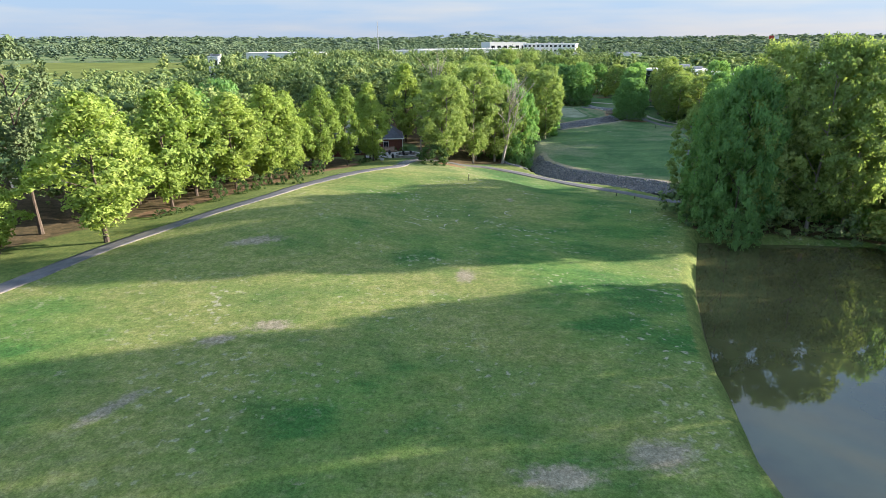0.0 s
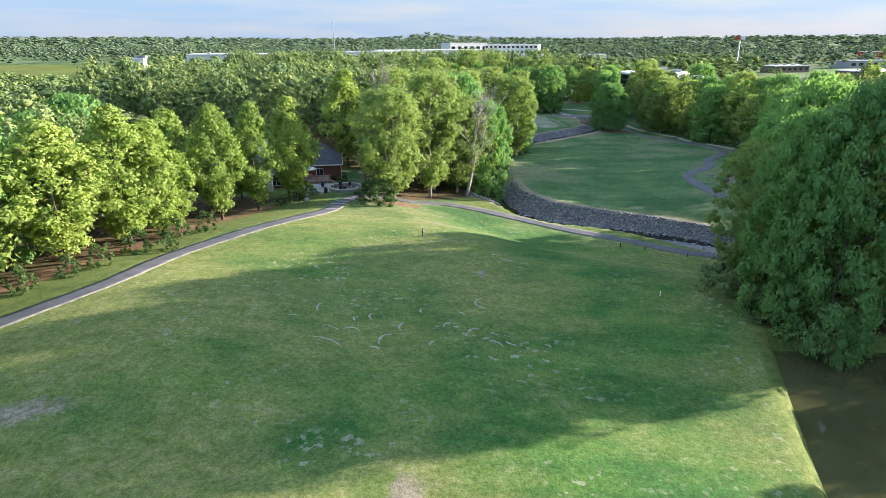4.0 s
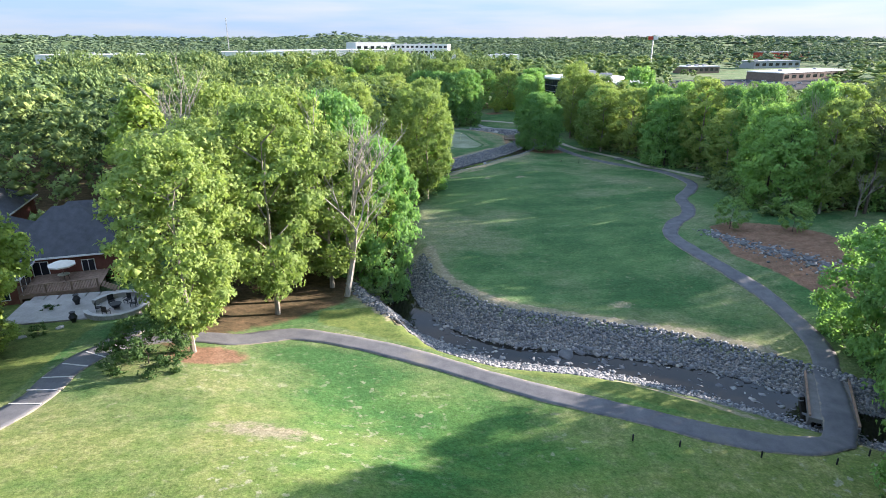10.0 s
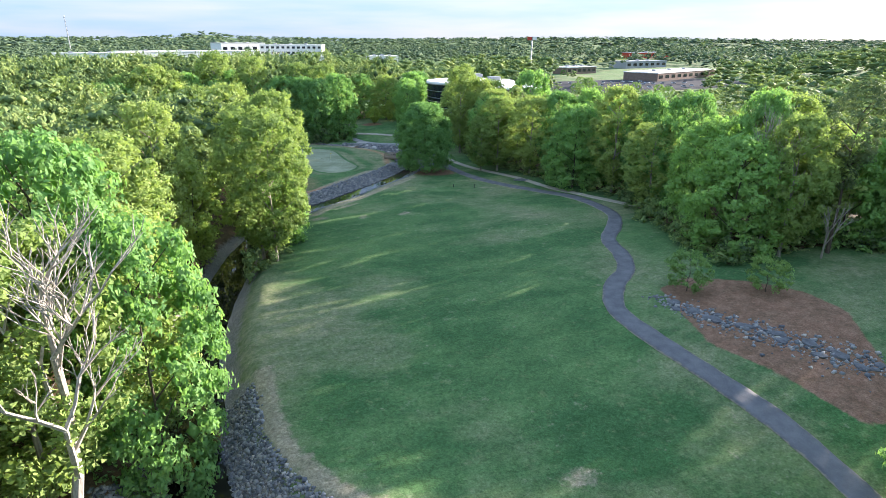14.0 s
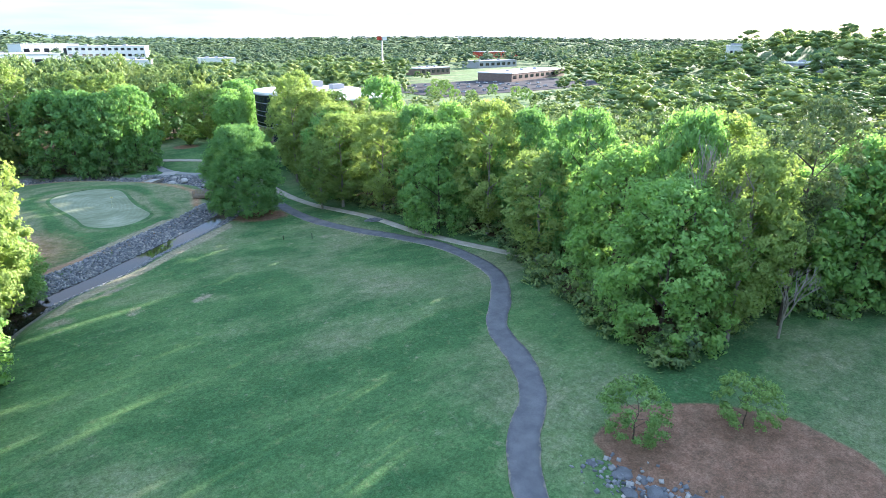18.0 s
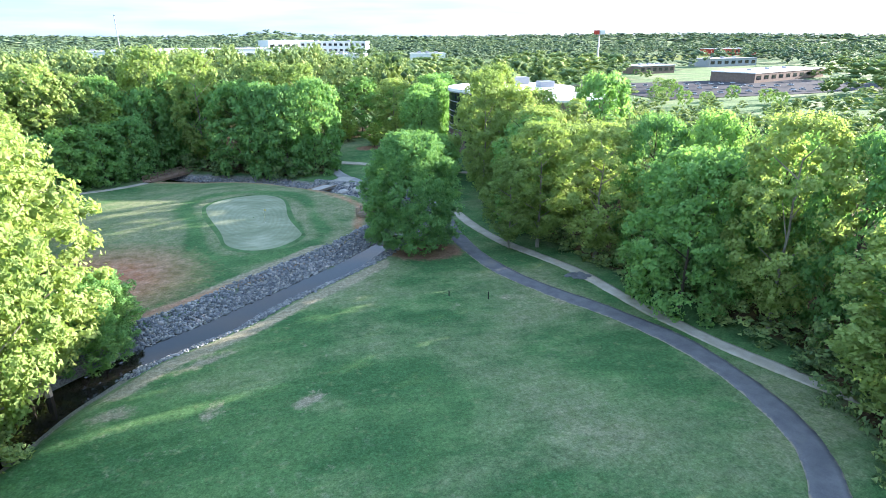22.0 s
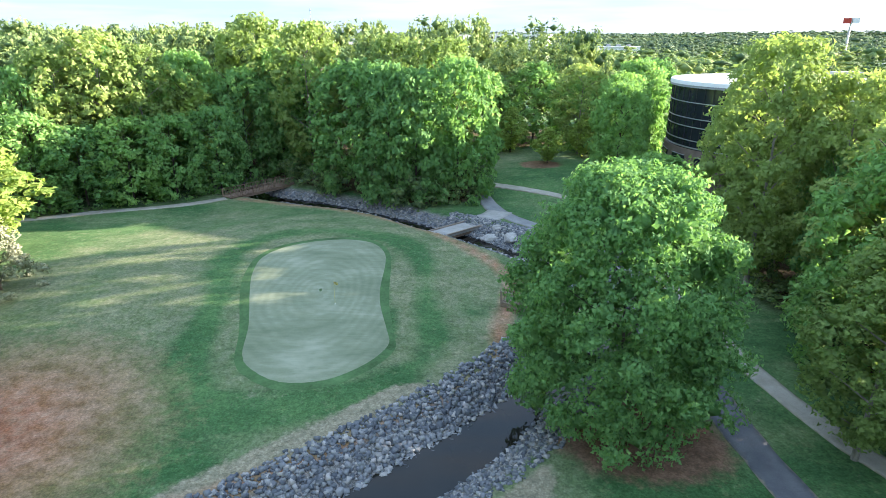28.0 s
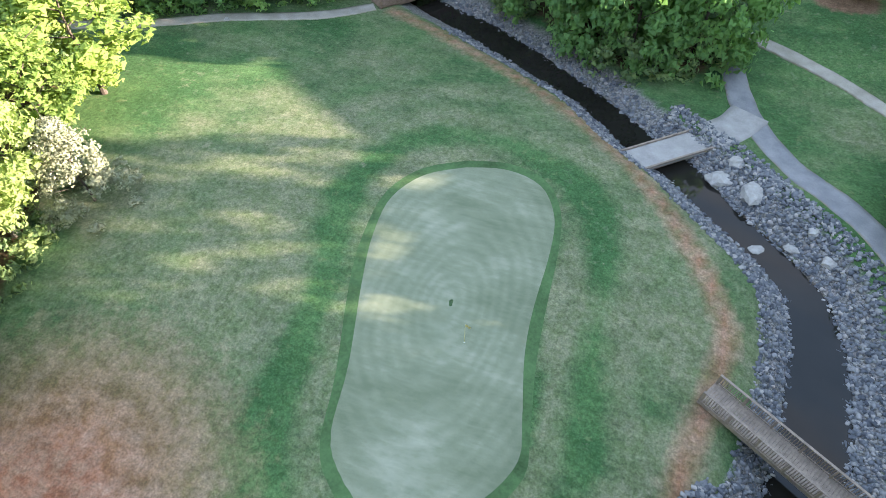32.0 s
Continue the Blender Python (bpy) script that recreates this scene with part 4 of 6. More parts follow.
# trees that stand alone or mark an edge: kind, x, y, height, width
for kind, x, y, h, w in [
    ("sweetgum", -43, 71, 18.6, 13.8), ("pine", -54, 75, 25, 9), ("sweetgum", -54, 67, 10, 7.8), ("sweetgum", -42, 88, 17.5, 11.4), ("sweetgum", -47, 83, 17, 10.8), ("sweetgum", -41, 95, 18.2, 11.4),
    ("sweetgum", -36, 100, 16.2, 12.6), ("sweetgum", -32, 107, 17.4, 11.4), ("sweetgum", -29.5, 111, 15.5, 9.6), ("sweetgum", -25, 122, 17.2, 9.0), ("sweetgum", -21, 128, 17.1, 8.4),
    ("sweetgum", -17.3, 139, 17.6, 9.0), ("sweetgum", -16, 134.5, 15, 7.2), ("sweetgum", -19, 143, 13, 7.2), ("sweetgum", -26, 137, 12, 7.2), ("sweetgum", -33, 118, 14, 9.6), ("sweetgum", -39, 108, 15, 10.8),
    ("poplar", 0.9, 135, 19.4, 9), ("poplar", 7.6, 146, 23.5, 11), ("poplar", 9, 157.5, 25, 12), ("oak", 20.3, 160.5, 22, 10), ("poplar", 1, 152, 21, 10), ("oak", 14.5, 165, 24, 12),
    ("poplar", 33.5, 206, 23, 12), ("poplar", 35, 202, 21.5, 10), ("poplar", 38.6, 222, 25.5, 10.5), ("poplar", 39, 231.5, 24.5, 12.5), ("poplar", 35, 226, 24, 12), ("oak", 42, 239, 8, 8), ("oak", 41.5, 236.5, 9, 8), ("oak", 36.5, 211, 12, 9),
    ("poplar", 33.2, 242, 24, 11), ("poplar", 28, 249, 23, 12), ("sweetgum", 29.5, 258, 15, 9.0), ("sweetgum", 26, 266, 14, 9.0), ("cedar", 27, 277.2, 8.2, 7.5), ("sweetgum", 17.5, 290, 13.5, 12.5), ("sweetgum", 10, 287, 13.5, 12), ("sweetgum", 19, 282.5, 11, 9),
    ("dome", 81.2, 258.8, 17.4, 13.2), ("poplar", 95.6, 254.9, 14.5, 8.0), ("poplar", 100, 254, 19.5, 11), ("poplar", 105.3, 246, 20, 11), ("oak", 106, 228, 19, 13), ("poplar", 110, 219, 23, 10.5),
    ("poplar", 106, 203, 17.2, 11), ("oak", 98, 176.5, 17.5, 13), ("poplar", 102.5, 171.5, 20.5, 9), ("pine", 111, 170, 25, 8), ("poplar", 127, 164.5, 22.5, 11), ("oak", 105, 188, 19, 13),
    ("poplar", 113, 182, 23, 12), ("garden", 80.9, 167.4, 5.4, 5.2), ("garden", 89.2, 162.8, 4.7, 4.6), ("oak", 94.5, 296, 10, 11), ("oak", 99.2, 321.3, 15.5, 9), ("sweetgum", 89.5, 331, 6.5, 6.0),
    ("oak", 71, 130.5, 14, 10.5), ("oak", 74.5, 125, 22, 12), ("oak", 67, 122, 20, 10), ("oak", 41, 86, 21, 9), ("poplar", 41.5, 95, 17, 8), ("oak", 42.5, 82, 24, 9.5), ("poplar", 47, 84, 27, 10.5),
    ("poplar", 54, 83, 28, 11), ("oak", 49, 97, 25, 11), ("oak", 56, 106, 26, 11), ("oak", 63, 111, 26, 12), ("poplar", 60, 84, 28, 11),
    ("oak", 56.5, 323, 20.4, 15), ("oak", 66, 315, 20, 12), ("oak", 72.5, 316.5, 21.5, 12), ("poplar", 47, 329, 26.5, 12), ("sweetgum", 28, 326, 18, 13.0), ("sweetgum", 12, 320.5, 18, 13.0), ("oak", 20, 323, 14, 12), ("poplar", 36, 339, 28, 13),
    ("oak", -9, 302, 15, 11), ("oak", -2, 304.5, 14, 11), ("oak", 5, 306.5, 13, 11), ("oak", 11, 308.5, 14, 10.5), ("oak", 16.5, 311, 12, 10), ("oak", 22, 314, 13, 10), ("oak", 27.5, 317, 13, 9.5), ("oak", 33, 321.5, 14, 9), ("poplar", -4, 310, 22, 11), ("poplar", 12, 316, 23, 11), ("poplar", 22, 321, 23, 11), ("oak", 8, 314, 20, 11), ("oak", 2, 311, 20, 11), ("poplar", 17, 319, 25, 12), ("oak", 35, 331, 20, 11), ("oak", 45, 334, 20, 12), ("oak", 40, 337, 22, 12), ("oak", 26, 330, 22, 12), ("poplar", 62, 328, 24, 12), ("sweetgum", -29, 130, 14, 8.5), ("sweetgum", -34, 125, 15, 9), ("oak", 118, 173, 17, 11), ("oak", 124, 168, 18, 11), ("oak", 133, 161, 18, 12), ("oak", 141, 157, 18, 12), ("oak", 129, 170, 20, 12), ("oak", 103, 333, 16, 10), ("oak", 108, 341, 18, 11), ("poplar", 97, 340, 17, 10), ("oak", 113, 348, 18, 11), ("poplar", 101, 280, 25, 11), ("poplar", 107, 286, 21, 10), ("poplar", 113.5, 283, 21, 10), ("poplar", 107.5, 294, 22, 11), ("poplar", 112, 301, 24, 10), ("oak", 127, 282, 23.5, 13), ("poplar", 134, 286, 15, 9), ("oak", 99, 303, 9, 9.5), ("oak", 78, 346, 16, 12), ("oak", 90, 352, 17, 13), ("oak", 100, 346, 15, 11), ("sweetgum", 84, 342, 9, 7.0), ("sweetgum", 97, 336, 8, 6.0),
]:
    plant(kind, x, y, h, w)

plant("bush", -2.2, 132.6, 4.4, 6.2)
for x, y in ((84, 98), (86, 103), (83, 107), (88, 110), (85, 113), (92, 106), (94, 114), (80, 112)):
    plant("oak", x, y, 27, 12)
# the tall row on the far bank of the pond, which shades the fairway
for k, (x, y, h) in enumerate([(68, 57.5, 27), (70, 60.5, 27), (68, 62.5, 25), (72, 66.5, 20), (69, 50, 25), (68, 54, 22), (70, 45, 26), (69, 40, 27), (69, 34, 27), (72, 90, 28), (71, 94, 29), (70, 104, 29), (71, 29, 26), (70, 24, 27), (70, 18, 25), (74, 99, 29), (75, 108, 29), (73, 114, 28), (78, 104, 29)]):
    plant(("poplar", "oak")[k % 2], x, y, h + 1.0, 11.5)


def fill(poly, spacing, seed, margin=0.0):
    rng = np.random.default_rng(seed)
    a = np.array(poly)
    lo, hi = a.min(0), a.max(0)
    x, y = np.meshgrid(np.arange(lo[0], hi[0], spacing), np.arange(lo[1], hi[1], spacing))
    x, y = (x + rng.uniform(-0.42, 0.42, x.shape) * spacing).ravel(), (y + rng.uniform(-0.42, 0.42, y.shape) * spacing).ravel()
    ok = inside(x, y, poly) & (distance(x, y, poly, True) > margin)
    return np.c_[x, y][ok]


taken = [(o.location.x, o.location.y) for o in scene.objects if o.name.startswith("tree")]
stuff_spots = []
EDGE_KIND = {"pond": ("poplar", "oak", "poplar"), "east": ("oak", "oak", "poplar", "oak"), "middle": ("poplar", "poplar", "sweetgum"), "north": ("oak", "poplar", "sweetgum"), "west": ("sweetgum", "sweetgum", "oak", "pine")}
for n, (zone, poly) in enumerate(WOOD.items()):
    for x, y in fill(poly, 8.0, n):
        if min(math.hypot(x - a, y - b) for a, b in taken) < 4.6 or ground_z(x, y) < -8.7 or (105 < x < 147 and 288 < y < 345):
            continue
        edge_d = float(distance(np.array([x]), np.array([y]), poly, True)[0])
        seen_side = (zone == "pond" and x < 75 and y > 55) or (zone == "east" and x < 132) or (zone == "middle" and x > -12 and (y < 190 or x > 10)) or (zone == "north" and y < 340 and x > 0) or (zone == "west" and x > -52 and y > 66)
        h, w = tree_rng.uniform(17, 24), tree_rng.uniform(9, 13)
        if zone == "east" and y > 285:
            h = tree_rng.uniform(17, 22) if x < 118 else tree_rng.uniform(11, 14)
        if zone == "pond" and y > 92 and x < 100:
            h = tree_rng.uniform(21, 26) if y < 108 else tree_rng.uniform(24, 29)
        if zone == "pond" and 51 < y - 0.23 * x < 70:      # a gap through which the low sun reaches the fairway
            h = tree_rng.uniform(6, 10)
        elif zone == "pond" and y < 62:
            h = tree_rng.uniform(10, 17)
        if zone == "east" and x > 122 and y < 235:
            h = tree_rng.uniform(13, 19)
        if zone == "pond" and y > 100 and x > 95:
            h = tree_rng.uniform(20, 25)
        if zone == "east" and x > 118 and 235 < y <= 285:
            h = tree_rng.uniform(11, 16)
        if zone == "north":
            h = tree_rng.uniform(19, 27)
        if zone == "west":
            h, w = tree_rng.uniform(14, 19), tree_rng.uniform(8, 11)
        if edge_d < 9 and seen_side:
            plant(tree_rng.choice(EDGE_KIND[zone]), x, y, h, w)
        else:
            stuff_spots.append((x, y, h, w, edge_d))


def woodland(name, spots, protos, material, label):
    """Many far trees in one mesh. spots: rows of x, y, height, width; each tree has its own tint."""
    rng = np.random.default_rng(9)
    vs, qs, ts, tints, count = [], [], [], [], 0
    spots = np.array(spots)
    zs = height(spots[:, 0], spots[:, 1])
    for (x, y, h, w), z in zip(spots[:, :4], zs):
        v, q, t, H, W = protos[rng.integers(len(protos))]
        a = rng.random() * 6.28
        c, s = math.cos(a), math.sin(a)
        p = v * (w / W, w / W, h / H)
        vs.append(np.stack([p[:, 0] * c - p[:, 1] * s + x, p[:, 0] * s + p[:, 1] * c + y, p[:, 2] + z], 1))
        qs.append(q + count)
        ts.append(t + count)
        count += len(v)
        tints.append(np.full(len(v), rng.beta(1.3, 1.3)))
    me = quads_mesh(name, np.concatenate(vs), np.concatenate(qs), material, [("tint", np.concatenate(tints))], True, np.concatenate(ts))
    return tagged(new(name, me), label, "woods", kind="stuff")


def lod(boughs, tufts, leaves, leaf, seeds=6, core=0.56, fat=1.3, low=0.25):
    """Simpler crowns for trees that stand farther off."""
    out = []
    for k in range(seeds):
        kind = ("oak", "poplar", "sweetgum", "oak", "poplar", "pine")[k % 6]
        H, W, base = KINDS[kind][:3]
        out.append((*crown_arrays(kind, 50 + k, H, W, max(base, low), max(3, boughs // 2) if kind == "pine" else boughs, tufts, leaves, leaf, core, fat), H, W))
    return out


woodland("woods", [r for r in stuff_spots if r[4] < 22], lod(28, 10, 4, 0.34, fat=1.5), WOODS, "mixed deciduous woods behind the fairway trees")
woodland("woods_inner", [r for r in stuff_spots if r[4] >= 22], lod(22, 9, 3, 0.42, fat=1.7, low=0.4), WOODS, "closed canopy of the inner woods")

# undergrowth at the feet of the woods
def understory():
    rng = np.random.default_rng(17)
    rows = []
    for zone, poly in WOOD.items():
        a, b = segments(poly, True)
        for (ax, ay), (bx, by) in zip(a, b):
            n = int(math.hypot(bx - ax, by - ay) / 2.3)
            for k in range(n):
                u = (k + rng.random()) / n
                x, y = ax + (bx - ax) * u + rng.normal(0, 0.8), ay + (by - ay) * u + rng.normal(0, 0.8)
                if -30 < x < 130 and 70 < y < 335 and zone != "west" and (zone != "middle" or x > 18 or y > 175) and ground_z(x, y) > -8.6:
                    rows.append((x, y, rng.uniform(1.6, 5.0), rng.uniform(3.0, 5.5)))
    shrubs = [(*crown_arrays("shrub", 70 + k, 1.6, 1.8, 0.0, 7, 9, 5, 0.10, 0.7, 1.6), 1.6, 1.8) for k in range(4)]
    woodland("undergrowth", rows, shrubs, WOODS, "dense leafy undergrowth along the edge of the woods")


understory()
# clearings in the distance: x, y, half sizes
CLEAR = [(-160, 640, 48, 22), (-45, 740, 34, 16), (30, 795, 75, 26), (128, 618, 20, 14), (-400, 670, 150, 170), (130, 322, 28, 32), (168, 335, 20, 36), (-40, 162, 30, 26),
         (262, 418, 30, 26), (345, 470, 95, 50), (430, 580, 95, 60), (520, 690, 60, 40), (610, 900, 125, 80), (760, 950, 60, 30), (465, 318, 20, 10),
         (115, 1165, 50, 26), (150, 860, 50, 20), (210, 700, 26, 16)]


def open_ground(x, y):
    hit = np.zeros(np.shape(x), bool)
    for cx, cy, a, b in CLEAR:
        hit |= (np.abs(x - cx) < a) & (np.abs(y - cy) < b)
    return hit


CORE = [(-62, 40), (-62, 130), (-40, 150), (-8, 172), (-80, 200), (-90, 410), (60, 420), (112, 372), (112, 352), (130, 330), (190, 300), (190, 160), (150, 60), (150, -80), (-62, -80)]


def band(r0, r1, spacing, seed, h, w):
    rng = np.random.default_rng(seed)
    x, y = np.meshgrid(np.arange(-r1, r1, spacing), np.arange(-60, r1, spacing))
    x, y = (x + rng.uniform(-0.5, 0.5, x.shape) * spacing).ravel() + 40, (y + rng.uniform(-0.5, 0.5, y.shape) * spacing).ravel() + 60
    r = np.hypot(x - 40, y - 120)
    ang = np.degrees(np.arctan2(x - 40, y - 60))
    ok = (r > r0) & (r < r1) & ~inside(x, y, CORE) & ~open_ground(x, y) & (ang > -58) & (ang < 84)
    ok &= (r < 600) | (np.sin(x * 0.011 + 1.7) * np.cos(y * 0.009 + 0.4) + 0.5 * np.sin(x * 0.027 - y * 0.021) > -0.62)
    n = int(ok.sum())
    low = np.where((x[ok] < -110) & (x[ok] > -560) & (y[ok] < 520) & (y[ok] > 180), 0.5, 1.0)     # young growth before the meadow and the shops
    low = np.where((x[ok] > 185) & (x[ok] < 345) & (y[ok] > 320) & (y[ok] < 470), 0.55, low)
    bearing, away = np.degrees(np.arctan2(x[ok] - 50, y[ok] - 152)), np.hypot(x[ok] - 50, y[ok] - 152)
    lots = (bearing > 33) & (bearing < 48) & (away < 560)                # low planting between the parking lots
    grove = (bearing >= 48) & (away < 480)                               # broad trees that stand apart
    low = np.where(lots & (away > 180), 0.42, low)
    kept = rng.random(n) > np.where(lots & (away > 300), 0.38, np.where(grove & (away < 380), 0.42, 0))
    tall = rng.uniform(*h, n) * low
    wide = np.where(lots | (low < 0.9), tall * rng.uniform(0.8, 1.15, n), np.where(grove, np.maximum(tall, 10) * rng.uniform(0.9, 1.2, n), rng.uniform(*w, n)))
    rows = np.c_[x[ok], y[ok], np.where(grove & (low > 0.9), np.maximum(tall, 10), tall), wide]
    return rows[kept]


woodland("woods_beyond", band(0, 330, 12.5, 1, (8, 19), (10, 18)), lod(20, 9, 3, 0.42, fat=1.8, core=0.8), WOODS, "mixed woods with a rounded uneven canopy")
woodland("woods_far", band(330, 600, 16, 4, (8, 19), (10, 18)), lod(11, 8, 3, 0.58, fat=2.2, core=0.86), WOODS, "far mixed woods with a rounded uneven canopy")
# the two farthest bands take the leaf colours with haze mixed in
woodland("woods_distant", band(600, 1500, 23, 2, (9, 19), (11, 20)), lod(6, 8, 1, 1.2, fat=2.6, low=0.3, core=0.88), WOODS_HAZED, "distant woodland canopy")
woodland("woods_horizon", band(1500, 4300, 72, 3, (12, 24), (34, 58)), lod(4, 7, 1, 1.6, fat=2.9, low=0.3, core=0.88), WOODS_HAZED, "wooded hills on the horizon")


# ---- dead tree ----
DEAD = bark("bleached_wood", (0.36, 0.33, 0.295))

def bare_tree(x, y, h, spread, seed, label, forks=3, depth=4, start=0.34, lean=0.0):
    rng = random.Random(seed)
    root = thing("bare_tree", Matrix.Translation((x, y, ground_z(x, y) - 0.1)), label, "tree")
    wood, twigs = bmesh.new(), bmesh.new()

    def grow(p, d, length, r, level):
        q = p + d * length * 0.5
        e = (d + Vector((rng.uniform(-0.2, 0.2), rng.uniform(-0.2, 0.2), 0.05))).normalized()
        s = q + e * length * 0.5
        target = wood if level < 2 else twigs
        rod(target, p, q, r, r * 0.85, 7 if level < 2 else 4)
        rod(target, q, s, r * 0.85, r * 0.65, 7 if level < 2 else 4)
        if level < depth:
            for k in range(forks if level else forks + 1):
                a = rng.random() * 6.28
                side = Vector((math.cos(a), math.sin(a), 0)) * rng.uniform(0.45, 0.95) * spread
                grow(s if k < 2 else q, (e + side + Vector((0, 0, 0.25))).normalized(), length * rng.uniform(0.5, 0.8), r * 0.58, level + 1)

    grow(Vector((0, 0, 0)), Vector((lean, 0, 1)).normalized(), h * start, h * (0.015 if seed == 1 else 0.014), 0)
    part("trunk", wood, BARK_PALE if seed != 1 else DEAD, root)
    tagged(part("branch_work", twigs, TWIG if seed != 1 else DEAD, root), kind="stuff")
    return root


bare_tree(15.5, 152.4, 26, 0.9, 1, "bleached dead tree with a forked bare crown", depth=5, start=0.36, lean=0.2)
bare_tree(-5.5, 150.4, 19.5, 0.7, 2, "tall leafless grey tree beside the brick house", depth=5, start=0.45)
bare_tree(104, 176, 20, 0.5, 3, "leafless grey tree at the edge of the woods", depth=5, start=0.4)
bare_tree(107.5, 168.5, 12, 0.7, 4, "small leafless grey tree in front of the woods", depth=4, start=0.35)


# ---- bridges ----
def footbridge(a, b, width, z, name, label, rail=1.05, wood=TIMBER, gap=0.16, rails=True):
    """A plank bridge from a to b with posts, rails and balusters."""
    a, b = Vector((*a, z)), Vector((*b, z))
    length, ang = (b - a).length, math.atan2((b - a).y, (b - a).x)
    root = thing(name, Matrix.Translation(a) @ Matrix.Rotation(ang, 4, "Z"), label, "bridge")
    for s in (-1, 1):
        box_part("beam", (0, s * width * 0.4 - 0.1, -0.5, length, s * width * 0.4 + 0.1, -0.08), wood, root, bevel=0.01)
    n = int(length / 0.2)
    bm = box(bmesh.new(), 0, -width / 2, -0.07, 0.185, width / 2, 0, bevel=0.008)
    first = part("plank", bm, wood, root)
    for k in range(1, n):
        o = new("plank", first.data)
        o.parent, o.location = root, (k * 0.2, 0, 0)
    if not rails:
        return root
    for s in (-1, 1):
        y = s * (width / 2 - 0.05)
        posts = max(3, int(length / 1.8) + 1)
        for k in range(posts):
            x = 0.1 + (length - 0.2) * k / (posts - 1)
            box_part("post", (x - 0.06, y - 0.06, -0.3, x + 0.06, y + 0.06, rail), wood, root, bevel=0.01)
        box_part("handrail", (0, y - 0.09, rail, length, y + 0.09, rail + 0.05), wood, root, bevel=0.01)
        box_part("lower_rail", (0, y - 0.03, 0.12, length, y + 0.03, 0.2), wood, root)
        pick = box_part("baluster", (0, y - 0.02 + s * 0.05, 0.1, 0.05, y + 0.02 + s * 0.05, rail), wood, root)
        for k in range(1, int(length / gap)):
            o = new("baluster", pick.data)
            o.parent, o.location = root, (k * gap, 0, 0)
    return root


footbridge((75.6, 275.9), (85.6, 269.6), 1.9, -6.55, "footbridge", "weathered timber footbridge with baluster rails over the creek")
footbridge((35.6, 316.0), (43.4, 325.8), 2.4, -7.15, "footbridge", "brown timber footbridge with plank rails on the walking path", wood=RED_TIMBER, gap=0.3)


def cart_bridge():
    a, b = Vector((68.2, 298.0, -7.75)), Vector((75.0, 303.9, -7.75))
    L, ang = (b - a).length, math.atan2((b - a).y, (b - a).x)
    root = thing("cart_bridge", Matrix.Translation(a) @ Matrix.Rotation(ang, 4, "Z"), "low flat concrete cart bridge with worn timber kerbs", "bridge")
    box_part("deck", (-0.6, -1.45, -0.3, L + 0.6, 1.45, 0.0), CONCRETE, root, bevel=0.02)
    for s in (-1, 1):
        box_part("kerb", (-0.4, s * 1.45 - 0.1, 0.004, L + 0.4, s * 1.45 + 0.1, 0.2), TIMBER, root, bevel=0.02)
        box_part("girder", (-0.4, s * 1.0 - 0.15, -0.75, L + 0.4, s * 1.0 + 0.15, -0.304), RED_TIMBER, root)
    for x in (0.2, L - 0.2):
        box_part("abutment", (x - 0.4, -1.7, -2.4, x + 0.4, 1.7, -0.76), CONCRETE, root)


cart_bridge()


def road_bridge():
    """The crossing of the cart path at the lower creek, on a stone culvert."""
    a, b = Vector((57.0, 120.6, -6.97)), Vector((62.6, 127.4, -6.97))
    L, ang = (b - a).length, math.atan2((b - a).y, (b - a).x)
    root = thing("culvert_bridge", Matrix.Translation(a) @ Matrix.Rotation(ang, 4, "Z"), "grey concrete culvert bridge under the cart path", "bridge")
    box_part("slab", (-0.5, -2.0, -0.5, L + 0.5, 2.0, -0.02), DARK_CONCRETE, root, bevel=0.03)
    for s in (-1, 1):
        box_part("kerb", (-0.3, s * 1.9 - 0.1, -0.016, L + 0.3, s * 1.9 + 0.1, 0.16), RED_TIMBER, root, bevel=0.02)
        box_part("headwall", (0.2, s * 1.75 - 0.15, -2.6, 1.6, s * 1.75 + 0.15, -0.51), DARK_CONCRETE, root)
        box_part("headwall", (L - 1.6, s * 1.75 - 0.15, -2.6, L - 0.2, s * 1.75 + 0.15, -0.51), DARK_CONCRETE, root)


road_bridge()


# ---- flag, posts ----
def flagstick():
    x, y = 59.7, 274.2
    root = thing("flagstick", Matrix.Translation((x, y, ground_z(x, y) + 0.06)), "golf flagstick with a yellow flag in the cup", "flagstick")
    part("pole", rod(bmesh.new(), (0, 0, 0), (0, 0, 2.3), 0.02, 0.014, 8), YELLOW, root)
    bm = bmesh.new()
    cols = [[bm.verts.new((0.02 + 0.07 * i, 0.04 * math.sin(i * 1.3), z - 0.015 * i)) for z in (1.98, 2.25)] for i in range(6)]
    for p, q in zip(cols, cols[1:]):
        bm.faces.new((p[0], q[0], q[1], p[1]))
    bmesh.ops.solidify(bm, geom=bm.faces[:], thickness=0.006)
    part("flag", bm, YELLOW, root)
    part("cup_rim", rod(bmesh.new(), (0, 0, -0.03), (0, 0, 0.035), 0.055, 0.055, 12), WHITE, root)


flagstick()


def marker_post(x, y, h, label, colour, cap):
    root = thing("marker_post", Matrix.Translation((x, y, ground_z(x, y) - 0.05)), label, "post", "yardage posts on the fairway")
    part("post", rod(bmesh.new(), (0, 0, 0), (0, 0, h), 0.07, 0.07, 8), colour, root)
    part("cap", rod(bmesh.new(), (0, 0, h), (0, 0, h + 0.08), 0.08, 0.03, 8), cap, root)


